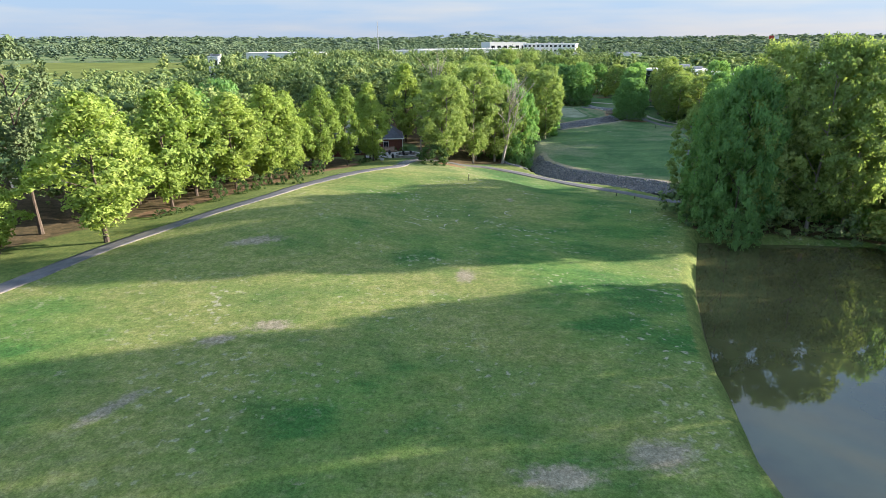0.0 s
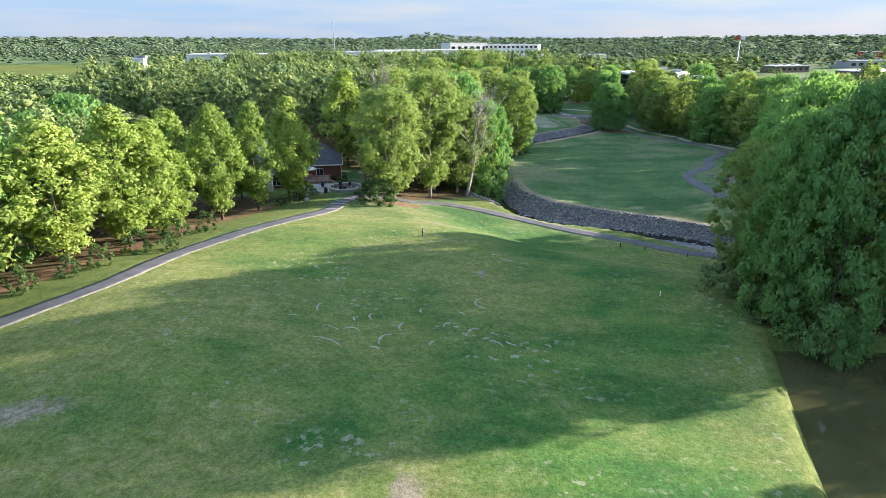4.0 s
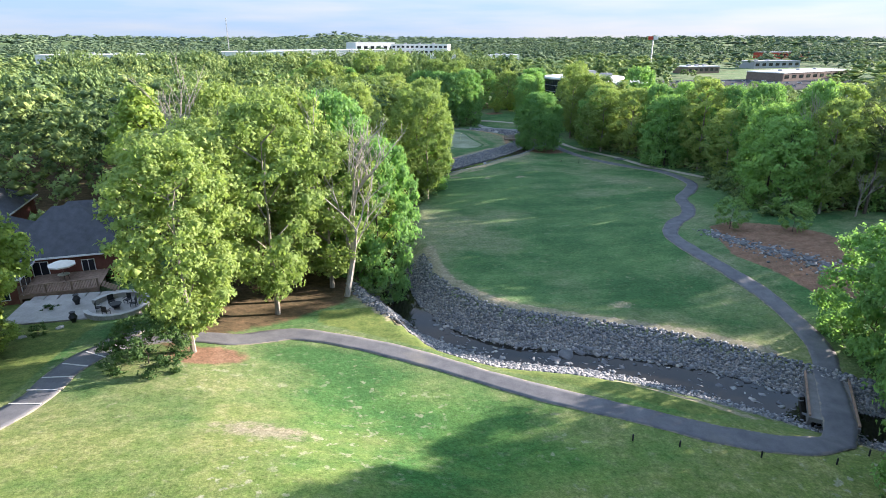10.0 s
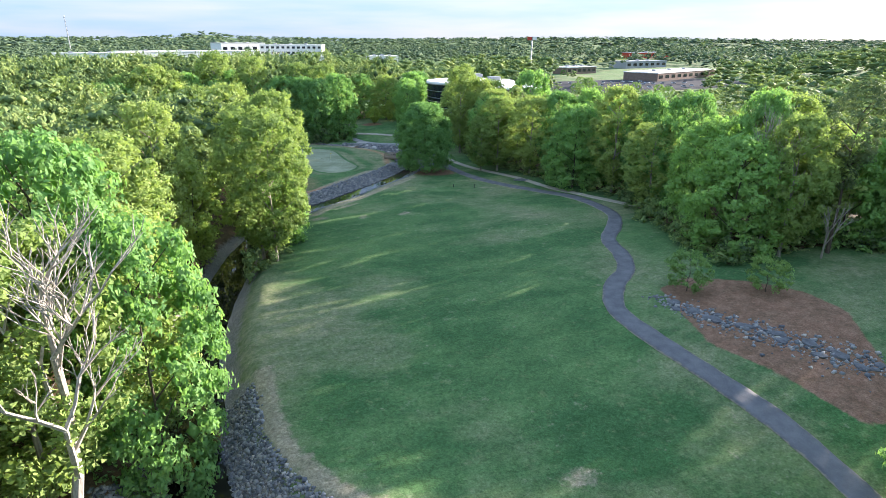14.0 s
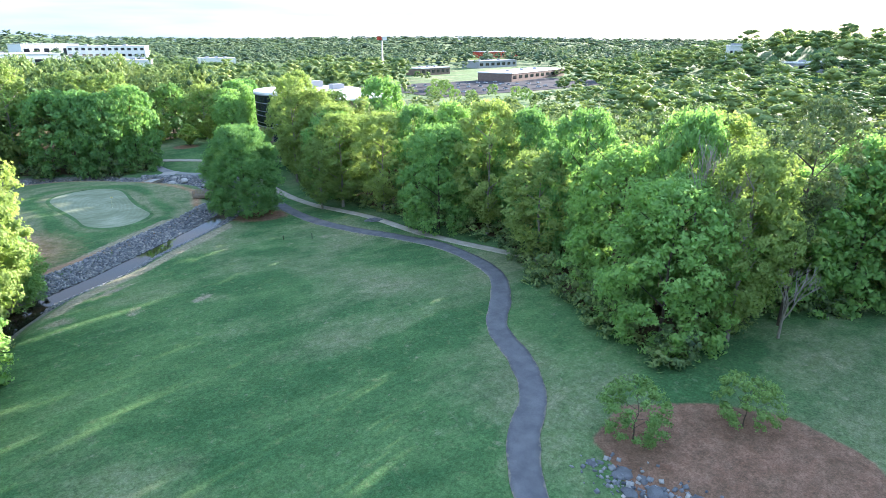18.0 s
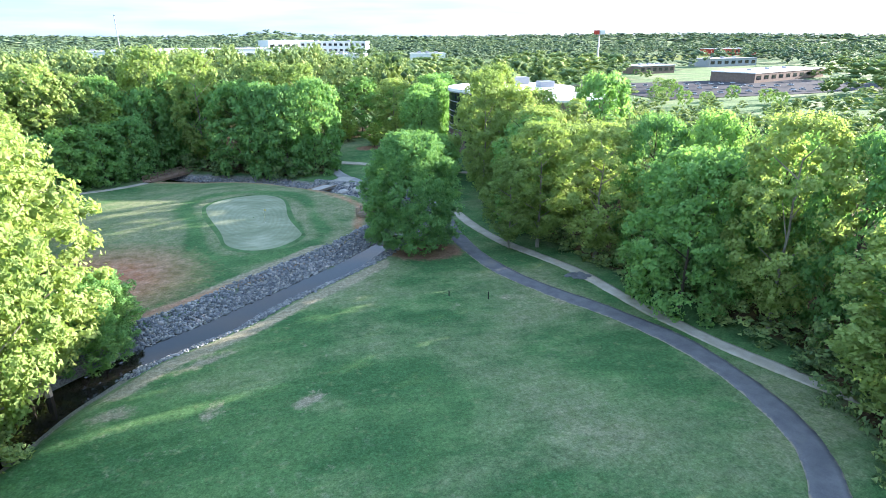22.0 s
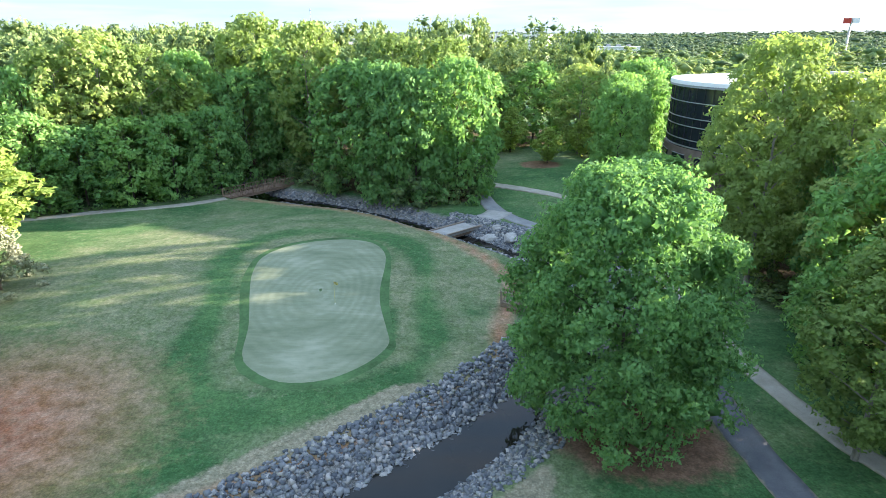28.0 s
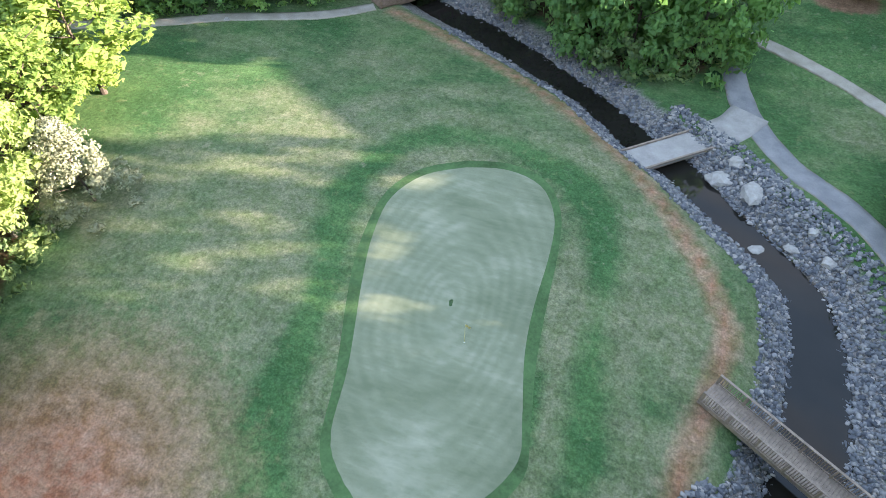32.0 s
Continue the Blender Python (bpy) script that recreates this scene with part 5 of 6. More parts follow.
marker_post(5, 110.5, 1.3, "dark yardage post with a white cap on the fairway", BLACK, WHITE)
marker_post(30.4, 91.5, 0.5, "short white distance marker in the turf", WHITE, WHITE)
marker_post(31.8, 203.5, 0.6, "short white stake at the tree line", WHITE, WHITE)
marker_post(85.5, 238, 1.0, "thin black stake beside the cart path", BLACK, BLACK)
marker_post(81, 240, 0.7, "short black stake in the fairway", BLACK, BLACK)
for k, (x, y) in enumerate([(36.5, 119.8), (40, 118.6), (46, 116.6), (51.5, 114.9), (55.4, 115.6)]):
    marker_post(x, y, 0.6, "low dark timber stake at the edge of the cart path", BLACK, BLACK)


# ---- houses ----
def hip_roof(bm, x0, y0, x1, y1, z, rise, over=0.45, thick=0.16):
    """A hipped roof with thick eaves over a rectangle."""
    x0, y0, x1, y1 = x0 - over, y0 - over, x1 + over, y1 + over
    w, d = x1 - x0, y1 - y0
    r = min(w, d) / 2
    if w >= d:
        a, b = (x0 + r, (y0 + y1) / 2, z + rise), (x1 - r, (y0 + y1) / 2, z + rise)
    else:
        a, b = ((x0 + x1) / 2, y0 + r, z + rise), ((x0 + x1) / 2, y1 - r, z + rise)
    e = [bm.verts.new(p) for p in ((x0, y0, z), (x1, y0, z), (x1, y1, z), (x0, y1, z))]
    f = [bm.verts.new((v.co.x, v.co.y, z - thick)) for v in e]
    if abs(w - d) < 0.01:
        a = b
    p = bm.verts.new(a)
    q = p if a == b else bm.verts.new(b)
    faces = ([(e[0], e[1], q, p), (e[1], e[2], q), (e[2], e[3], p, q), (e[3], e[0], p)] if w >= d else [(e[0], e[1], p), (e[1], e[2], q, p), (e[2], e[3], q), (e[3], e[0], p, q)])
    for g in faces:
        g = list(dict.fromkeys(g))
        bm.faces.new(g)
    for i in range(4):
        bm.faces.new((e[i], f[i], f[(i + 1) % 4], e[(i + 1) % 4]))
    bm.faces.new(f[::-1])
    return bm


def window_part(root, x, y, z, w, h, face, name="window"):
    """A window with frame, pane and sill on a wall that faces -y, +y, -x or +x."""
    rot = {"-y": 0, "+x": 90, "+y": 180, "-x": 270}[face]
    m = Matrix.Translation((x, y, z)) @ Matrix.Rotation(radians(rot), 4, "Z")
    pane = part(name, box(bmesh.new(), -w / 2, -0.03, 0, w / 2, 0.06, h, m), GLASS_DARK, root)
    bm = bmesh.new()
    for d in ((-w / 2 - 0.08, -0.07, -0.08, -w / 2, 0.03, h + 0.08), (w / 2, -0.07, -0.08, w / 2 + 0.08, 0.03, h + 0.08), (-w / 2, -0.07, h, w / 2, 0.03, h + 0.08), (-w / 2, -0.07, -0.08, w / 2, 0.03, 0), (-0.03, -0.06, 0, 0.03, 0.02, h)):
        box(bm, *d, m)
    part("frame", bm, WHITE, pane)
    return pane


def house(x, y, z, turn, blocks, label, wall=BRICK, roof=ROOF, windows=()):
    """blocks: rows of x0, y0, x1, y1, eaves height, rise of the roof."""
    root = thing("house", Matrix.Translation((x, y, z)) @ Matrix.Rotation(radians(turn), 4, "Z"), label, "house", "houses beside the course")
    for x0, y0, x1, y1, h, rise in blocks:
        box_part("wall", (x0, y0, -0.5, x1, y1, h), wall, root)
        part("roof", hip_roof(bmesh.new(), x0, y0, x1, y1, h + 0.165, rise), roof, root)
        bm = bmesh.new()
        for d in ((x0 - 0.47, y0 - 0.5, h - 0.06, x1 + 0.47, y0 - 0.455, h + 0.16), (x0 - 0.47, y1 + 0.455, h - 0.06, x1 + 0.47, y1 + 0.5, h + 0.16), (x0 - 0.5, y0 - 0.47, h - 0.06, x0 - 0.455, y1 + 0.47, h + 0.16), (x1 + 0.455, y0 - 0.47, h - 0.06, x1 + 0.5, y1 + 0.47, h + 0.16)):
            box(bm, *d)
        part("gutter", bm, WHITE, root, "white gutter and fascia")
    for w in windows:
        window_part(root, *w)
    return root


brick_house = house(-11, 159.8, -3.5, 6, [(-14, 0, 0, 11, 3.9, 4.8), (-21, 5, -14.01, 16, 3.8, 3.0), (-12, 11.01, -3, 17, 4.6, 2.6)], "red brick house with a charcoal hipped roof and white gutters",
    windows=[(-4.4, -0.02, 1.5, 1.3, 1.7, "-y"), (-9.5, -0.02, 1.5, 1.6, 1.9, "-y"), (-12.3, -0.02, 1.5, 1.2, 1.9, "-y"), (0.02, 3, 1.5, 1.2, 1.7, "+x"), (0.02, 7, 1.5, 1.2, 1.7, "+x")])
part("vent_pipe", rod(bmesh.new(), (-8, 3, 5.3), (-8, 3, 6.6), 0.08), BLACK, brick_house)
part("downpipe", rod(bmesh.new(), (0.08, -0.1, -0.3), (0.08, -0.1, 3.9), 0.06), WHITE, brick_house)
second = house(-25, 146, -2.6, 8, [(-12, 0, 0, 12, 3.0, 3.4), (0.01, 6, 5.5, 11, 2.8, 1.6)], "low brick house with a dark roof and a glazed sunroom",
    windows=[(2.7, 5.98, 0.5, 3.6, 1.9, "-y"), (-3, -0.02, 1.0, 1.4, 1.5, "-y"), (-8, -0.02, 1.0, 1.4, 1.5, "-y"), (5.52, 8.5, 0.5, 3.2, 1.9, "+x")])
chim = box_part("chimney", (0.3, 0.8, 0, 2.3, 2.8, 10.3), WHITE, second, "tall white rendered chimney", bevel=0.04)
house(-52, 128, -1, 20, [(-9, -5, 9, 6, 3.2, 3.6)], "pale house with a grey roof behind trees", wall=WHITE, windows=[(-4, -5.02, 1, 1.4, 1.5, "-y"), (3, -5.02, 1, 1.4, 1.5, "-y")])
house(-58, 158, -2, -10, [(-10, -6, 10, 6, 3.4, 4.0)], "brick house with a dark grey roof behind trees", windows=[(-4, -6.02, 1, 1.4, 1.5, "-y"), (3, -6.02, 1, 1.4, 1.5, "-y")])
house(-42, 182, -2.5, 5, [(-10, -6, 10, 6, 3.6, 4.0)], "house with a dark hipped roof in the trees", windows=[(-4, -6.02, 1, 1.4, 1.5, "-y")])
house(-72, 112, 0, 24, [(-9, -5, 9, 6, 3.4, 3.8)], "grey-roofed house glimpsed through the tree row", wall=WHITE, windows=[(-4, -5.02, 1, 1.4, 1.5, "-y"), (3, -5.02, 1, 1.4, 1.5, "-y")])


# ---- office and far buildings ----
def office():
    root = thing("office_building", Matrix.Translation((0, 0, 0)), "round dark glass office block with a brown brick wing", "office building")
    cx, cy, r, z0, z1 = 124.6, 322.5, 16.0, -7.0, 10.0
    bm = bmesh.new()
    bmesh.ops.create_cone(bm, cap_ends=True, segments=72, radius1=r, radius2=r, depth=z1 - z0, matrix=Matrix.Translation((cx, cy, (z0 + z1) / 2)))
    part("drum", bm, GLASS_DARK, root, "curved dark glass curtain wall")
    for z, h in ((0.4, 0.2), (1.5, 0.13), (3.6, 0.13), (4.9, 0.13), (7.3, 0.13)):
        bm = bmesh.new()
        bmesh.ops.create_cone(bm, cap_ends=True, segments=72, radius1=r + 0.12, radius2=r + 0.12, depth=h, matrix=Matrix.Translation((cx, cy, z)))
        part("band", bm, METAL, root)
    bm = bmesh.new()
    bmesh.ops.create_cone(bm, cap_ends=True, segments=72, radius1=r + 0.25, radius2=r + 0.25, depth=7.1, matrix=Matrix.Translation((cx, cy, -3.4)))
    part("plinth", bm, BROWN, root, "brown brick base")
    bm = bmesh.new()
    bmesh.ops.create_cone(bm, cap_ends=True, segments=72, radius1=r + 0.5, radius2=r + 0.4, depth=0.6, matrix=Matrix.Translation((cx, cy, z1 + 0.2)))
    part("roof", bm, WHITE, root, "white flat roof")
    for k in range(60):
        a = radians(6 * k)
        u, v = cx + (r + 0.03) * math.cos(a), cy + (r + 0.03) * math.sin(a)
        part("mullion", rod(bmesh.new(), (u, v, 0.5), (u, v, z1), 0.05, 0.05, 4), BLACK, root)
    for k in range(9):
        a = radians(150 + 20 * k)
        m = Matrix.Translation((cx, cy, 0)) @ Matrix.Rotation(a, 4, "Z")
        pane = part("window", box(bmesh.new(), r + 0.1, -1.7, -3.6, r + 0.32, 1.7, -0.9, m), GLASS_DARK, root)
        bm = bmesh.new()
        for z in (-3.66, -2.75, -1.85, -0.9):
            box(bm, r + 0.12, -1.75, z, r + 0.36, 1.75, z + 0.06, m)
        part("frame", bm, METAL, pane)
    bm = bmesh.new()
    bmesh.ops.create_cone(bm, cap_ends=True, segments=72, radius1=r + 0.42, radius2=r + 0.42, depth=0.28, matrix=Matrix.Translation((cx, cy, z1 - 0.3)))
    part("parapet_band", bm, GREY, root, "grey metal parapet band")
    box_part("wing", (122, 293, -7.0, 140, 311, 9.2), BROWN, root, "brown brick wing")
    box_part("wing_roof", (121.7, 292.7, 9.204, 140.3, 311.3, 9.7), WHITE, root, "white flat roof")
    for k in range(3):
        box_part("window", (124.5 + 5.6 * k, 292.9, 3.0, 128.5 + 5.6 * k, 293.1, 6.6), GLASS_DARK, root)
        box_part("window", (124.5 + 5.6 * k, 292.9, -3.0, 128.5 + 5.6 * k, 293.1, 0.6), GLASS_DARK, root)
    for x, y, w, d, h in ((128, 328, 4.5, 3.5, 1.9), (131, 318, 4, 3, 1.4), (122, 316, 1.6, 1.2, 0.5)):
        box_part("roof_plant", (x, y, 10.51, x + w, y + d, 10.51 + h), GREY, root, "grey rooftop air handling unit", bevel=0.05)


office()


def shed(x, y, w, d, h, turn, label, wall=WHITE, roof=WHITE, windows=0, name="warehouse", floors=1):
    """A flat-roofed block with a parapet and rows of windows."""
    z = ground_z(x, y)
    root = thing(name, Matrix.Translation((x, y, z)) @ Matrix.Rotation(radians(turn), 4, "Z"), label, "building", "buildings beyond the woods")
    box_part("wall", (-w / 2, -d / 2, -1, w / 2, d / 2, h), wall, root)
    box_part("roof", (-w / 2 - 0.3, -d / 2 - 0.3, h + 0.004, w / 2 + 0.3, d / 2 + 0.3, h + 0.7), roof, root)
    for f in range(floors):
        for k in range(windows):
            x0 = -w / 2 + (k + 0.5) * w / windows
            zz = h * (f + 0.35) / floors
            box_part("window", (x0 - w / windows * 0.28, -d / 2 - 0.08, zz, x0 + w / windows * 0.28, -d / 2 + 0.05, zz + h / floors * 0.42), GLASS_DARK, root)
    for k in range(3):
        box_part("roof_unit", (-w * 0.3 + k * w * 0.25, -1.5, h + 0.704, -w * 0.3 + k * w * 0.25 + 3, 1.5, h + 2.0), GREY, root)
    return root


def top_shed(x, y, w, d, top, turn, label, **more):
    """A shed whose roof lies at a given level."""
    return shed(x, y, w, d, top - ground_z(x, y), turn, label, **more)


top_shed(-140, 378, 6, 6, 15.4, 5, "tall narrow white block above the tree tops", floors=3, windows=2)
top_shed(-160, 640, 78, 36, 12, 8, "long white warehouse beyond the woods", windows=8)
top_shed(-45, 742, 60, 26, 12, 8, "white warehouse beyond the woods", windows=6)
top_shed(32, 796, 130, 44, 12.5, 16, "very long white warehouse with dock doors", windows=11)
top_shed(115, 1165, 74, 40, 18, 20, "white warehouse on the far rise", windows=6)
top_shed(150, 860, 72, 20, 18, -22, "pale blue and white apartment block", windows=12, floors=4, name="apartment_block")
top_shed(128, 618, 24, 18, 11, -14, "white gabled hall beside the woods", windows=3)
top_shed(210, 702, 30, 16, 9, -10, "white office with dark windows among trees", windows=5, name="shop")
shed(412, 522, 104, 30, 6, 20, "long brown shop building with a pale roof", wall=BROWN, windows=10, name="shop")
shed(376, 612, 42, 18, 6, 14, "low brown retail building with a white roof", wall=BROWN, windows=6, name="shop")
shed(520, 690, 74, 24, 7, 12, "grey shop building with a flat roof", wall=GREY, roof=GREY, windows=7, name="shop")
shed(760, 950, 90, 30, 9, 10, "red-fronted store with a grey roof", wall=RED, roof=GREY, windows=9, name="shop")
top_shed(470, 372, 9, 8, 21, -45, "blue and white hall on the wooded ridge", windows=3, name="hall")
shed(465, 316, 34, 14, 5, -30, "low building with a pale roof among the trees", wall=GREY, windows=5, name="shop")


def sheet(name, x, y, a, b, material, label):
    n = 14
    gx_, gy_ = np.meshgrid(np.linspace(x - a, x + a, n), np.linspace(y - b, y + b, n))
    i = np.arange(n * n).reshape(n, n)
    q = np.stack([i[:-1, :-1], i[:-1, 1:], i[1:, 1:], i[1:, :-1]], -1).reshape(-1, 4)
    ob = new(name, quads_mesh(name, np.stack([gx_, gy_, height(gx_, gy_) + 0.25], -1).reshape(-1, 3), q, material))
    tagged(ob, label, "ground", kind="structure")


sheet("parking_lot_1", 338, 472, 88, 48, LOT, "grey asphalt parking lot between the shops")
sheet("parking_lot_2", 167, 332, 12, 30, LOT, "grey asphalt lot beside the office")
sheet("meadow_1", -400, 670, 148, 168, FIELD, "open yellow-green meadow beyond the woods")
sheet("meadow_2", 610, 900, 122, 78, FIELD, "mown yellow-green slope beyond the shops")


def car_model():
    """One parked car: body, cabin, wheels with tyre and rim."""
    root = thing("car", Matrix.Translation((340, 470, ground_z(340, 470) + 0.62)), "parked silver car on the asphalt lot", "car", "cars in the parking lot")
    part("body", box(bmesh.new(), -2.2, -0.9, 0.35, 2.2, 0.9, 0.95, bevel=0.12), METAL, root)
    bm = box(bmesh.new(), -1.3, -0.78, 0.954, 1.0, 0.78, 1.5)
    for v in bm.verts:
        if v.co.z > 1.2:
            v.co.x *= 0.72
            v.co.y *= 0.85
    part("cabin", bm, GLASS_DARK, root, "dark glazed cabin")
    for x in (-1.35, 1.35):
        for y in (-0.85, 0.85):
            wheel = part("wheel", rod(bmesh.new(), (x, y - 0.1, 0.33), (x, y + 0.1, 0.33), 0.33, 0.33, 10), BLACK, root)
            part("rim", rod(bmesh.new(), (x, y - 0.11, 0.33), (x, y + 0.11, 0.33), 0.2, 0.2, 8), METAL, wheel)
    return root


first_car = car_model()
car_rng = random.Random(4)
for k in range(34):
    x, y = 268 + (k % 12) * 9 + car_rng.uniform(-1, 1), 436 + (k // 12) * 26 + car_rng.uniform(-2, 2)
    copy_thing(first_car, Matrix.Translation((x, y, ground_z(x, y) + 0.62)) @ Matrix.Rotation(radians(70 + car_rng.uniform(-4, 4)), 4, "Z"))
for k in range(6):
    x, y = 162 + (k % 2) * 7, 310 + (k // 2) * 9
    copy_thing(first_car, Matrix.Translation((x, y, ground_z(x, y) + 0.62)) @ Matrix.Rotation(radians(5), 4, "Z"))
for k in range(16):
    x, y = 235 + car_rng.uniform(0, 190), 372 + car_rng.uniform(0, 100)
    plant("garden", x, y, 7, 6.5, "small round tree in the parking lot")


def mast(x, y, top, label, head=None):
    z = ground_z(x, y)
    root = thing("mast", Matrix.Translation((x, y, z)), label, "mast")
    part("pole", rod(bmesh.new(), (0, 0, 0), (0, 0, top - z), 0.9, 0.5, 6), METAL, root)
    if head:
        box_part("sign_box", (-4.5, -0.8, top - z - 3, -0.5, 0.8, top - z), head, root)
        box_part("sign_box", (0.5, -0.8, top - z - 3, 4.5, 0.8, top - z), WHITE, root)
    else:
        for k in range(5):
            box_part("antenna", (-1.2, -0.3, top - z - 4 - 6 * k, 1.2, 0.3, top - z - 3 - 6 * k), METAL, root)


mast(-124, 1198, 57, "thin grey radio mast above the horizon")
mast(321, 603, 27.5, "tall roadside sign on a steel pole", RED)


# ---- patio and deck of the brick house ----
def patio():
    z = -2.0
    slab = thing("patio", Matrix.Translation((-12.5, 148.2, z)), "pale concrete patio behind the house", "patio")
    box_part("slab", (-7.0, -2.6, -1.2, 6.4, 3.4, 0.0), CONCRETE, slab, bevel=0.03)
    for k in range(9):
        box_part("flagstone", (-6.6 + 1.4 * k, 3.41, -0.9, -5.3 + 1.4 * k, 4.6, -0.02 - 0.01 * (k % 3)), CONCRETE, slab, bevel=0.03)
    cx, cy, r = -8.9, 147.7, 2.9
    wall = thing("seat_wall", Matrix.Translation((cx, cy, z)), "round low stone seat wall with a pale cap", "wall")
    for k in range(26):
        a0, a1 = radians(205 + 12 * k), radians(205 + 12 * k + 11.5)
        for name, r0, r1, z0, z1, mat in (("block", r, r + 0.35, 0.005, 0.5, CONCRETE), ("cap_stone", r - 0.06, r + 0.42, 0.505, 0.58, WHITE_STONE)):
            bm = bmesh.new()
            lo = [bm.verts.new((q * math.cos(a), q * math.sin(a), z0)) for a in (a0, a1) for q in (r0, r1)]
            hi = [bm.verts.new((v.co.x, v.co.y, z1)) for v in lo]
            for f in ((0, 2, 3, 1), (0, 1, 5, 4), (1, 3, 7, 5), (3, 2, 6, 7), (2, 0, 4, 6), (4, 5, 7, 6)):
                vs = lo + hi
                bm.faces.new([vs[i] for i in f])
            part(name, bm, mat, wall)
    pit = thing("fire_pit", Matrix.Translation((cx - 0.2, cy - 0.2, z)), "round black metal fire pit on the patio", "fire pit")
    part("bowl", rod(bmesh.new(), (0, 0, 0.2), (0, 0, 0.55), 0.35, 0.55, 14), BLACK, pit)
    part("rim", rod(bmesh.new(), (0, 0, 0.551), (0, 0, 0.6), 0.6, 0.6, 14), BLACK, pit)
    for k in range(3):
        a = k * 2.1
        part("leg", rod(bmesh.new(), (0.3 * math.cos(a), 0.3 * math.sin(a), 0), (0.25 * math.cos(a), 0.25 * math.sin(a), 0.25), 0.03, 0.03, 6), BLACK, pit)
    seat = thing("patio_chair", Matrix.Translation((cx + 1.5, cy, z)), "black slatted garden chair round the fire pit", "chair", "chairs round the fire pit")
    box_part("seat", (-0.3, -0.3, 0.38, 0.3, 0.3, 0.44), BLACK, seat, bevel=0.01)
    part("backrest", box(bmesh.new(), 0.24, -0.3, 0.44, 0.3, 0.3, 1.05, bevel=0.01), BLACK, seat)
    for x in (-0.26, 0.26):
        for y in (-0.26, 0.26):
            box_part("leg", (x - 0.025, y - 0.025, 0, x + 0.025, y + 0.025, 0.38), BLACK, seat)
    for y in (-0.31, 0.31):
        box_part("armrest", (-0.3, y - 0.04, 0.6, 0.3, y + 0.04, 0.64), BLACK, seat)
    for a in (60, 120, 190, 250):
        copy_thing(seat, Matrix.Translation((cx - 0.2 + 1.6 * math.cos(radians(a)), cy - 0.2 + 1.5 * math.sin(radians(a)), z)) @ Matrix.Rotation(radians(a), 4, "Z"))
    for x, y in ((-12.4, 145.0), (-13.6, 149.6)):
        urn = thing("urn", Matrix.Translation((x, y, ground_z(x, y) if y < 145.5 else z)), "glossy black garden urn beside the patio", "urn")
        bm = bmesh.new()
        for z0, z1, r0, r1 in ((0, 0.1, 0.22, 0.2), (0.1, 0.6, 0.2, 0.42), (0.6, 0.95, 0.42, 0.2), (0.95, 1.08, 0.2, 0.28)):
            rod(bm, (0, 0, z0), (0, 0, z1), r0, r1, 14)
        part("jar", bm, BLACK, urn)
        part("lip", rod(bmesh.new(), (0, 0, 1.081), (0, 0, 1.12), 0.3, 0.3, 14), BLACK, urn)


WHITE_STONE = plain("pale_cap_stone", (0.45, 0.43, 0.40), 0.85, 0.2, 0.2, 1.5)
patio()


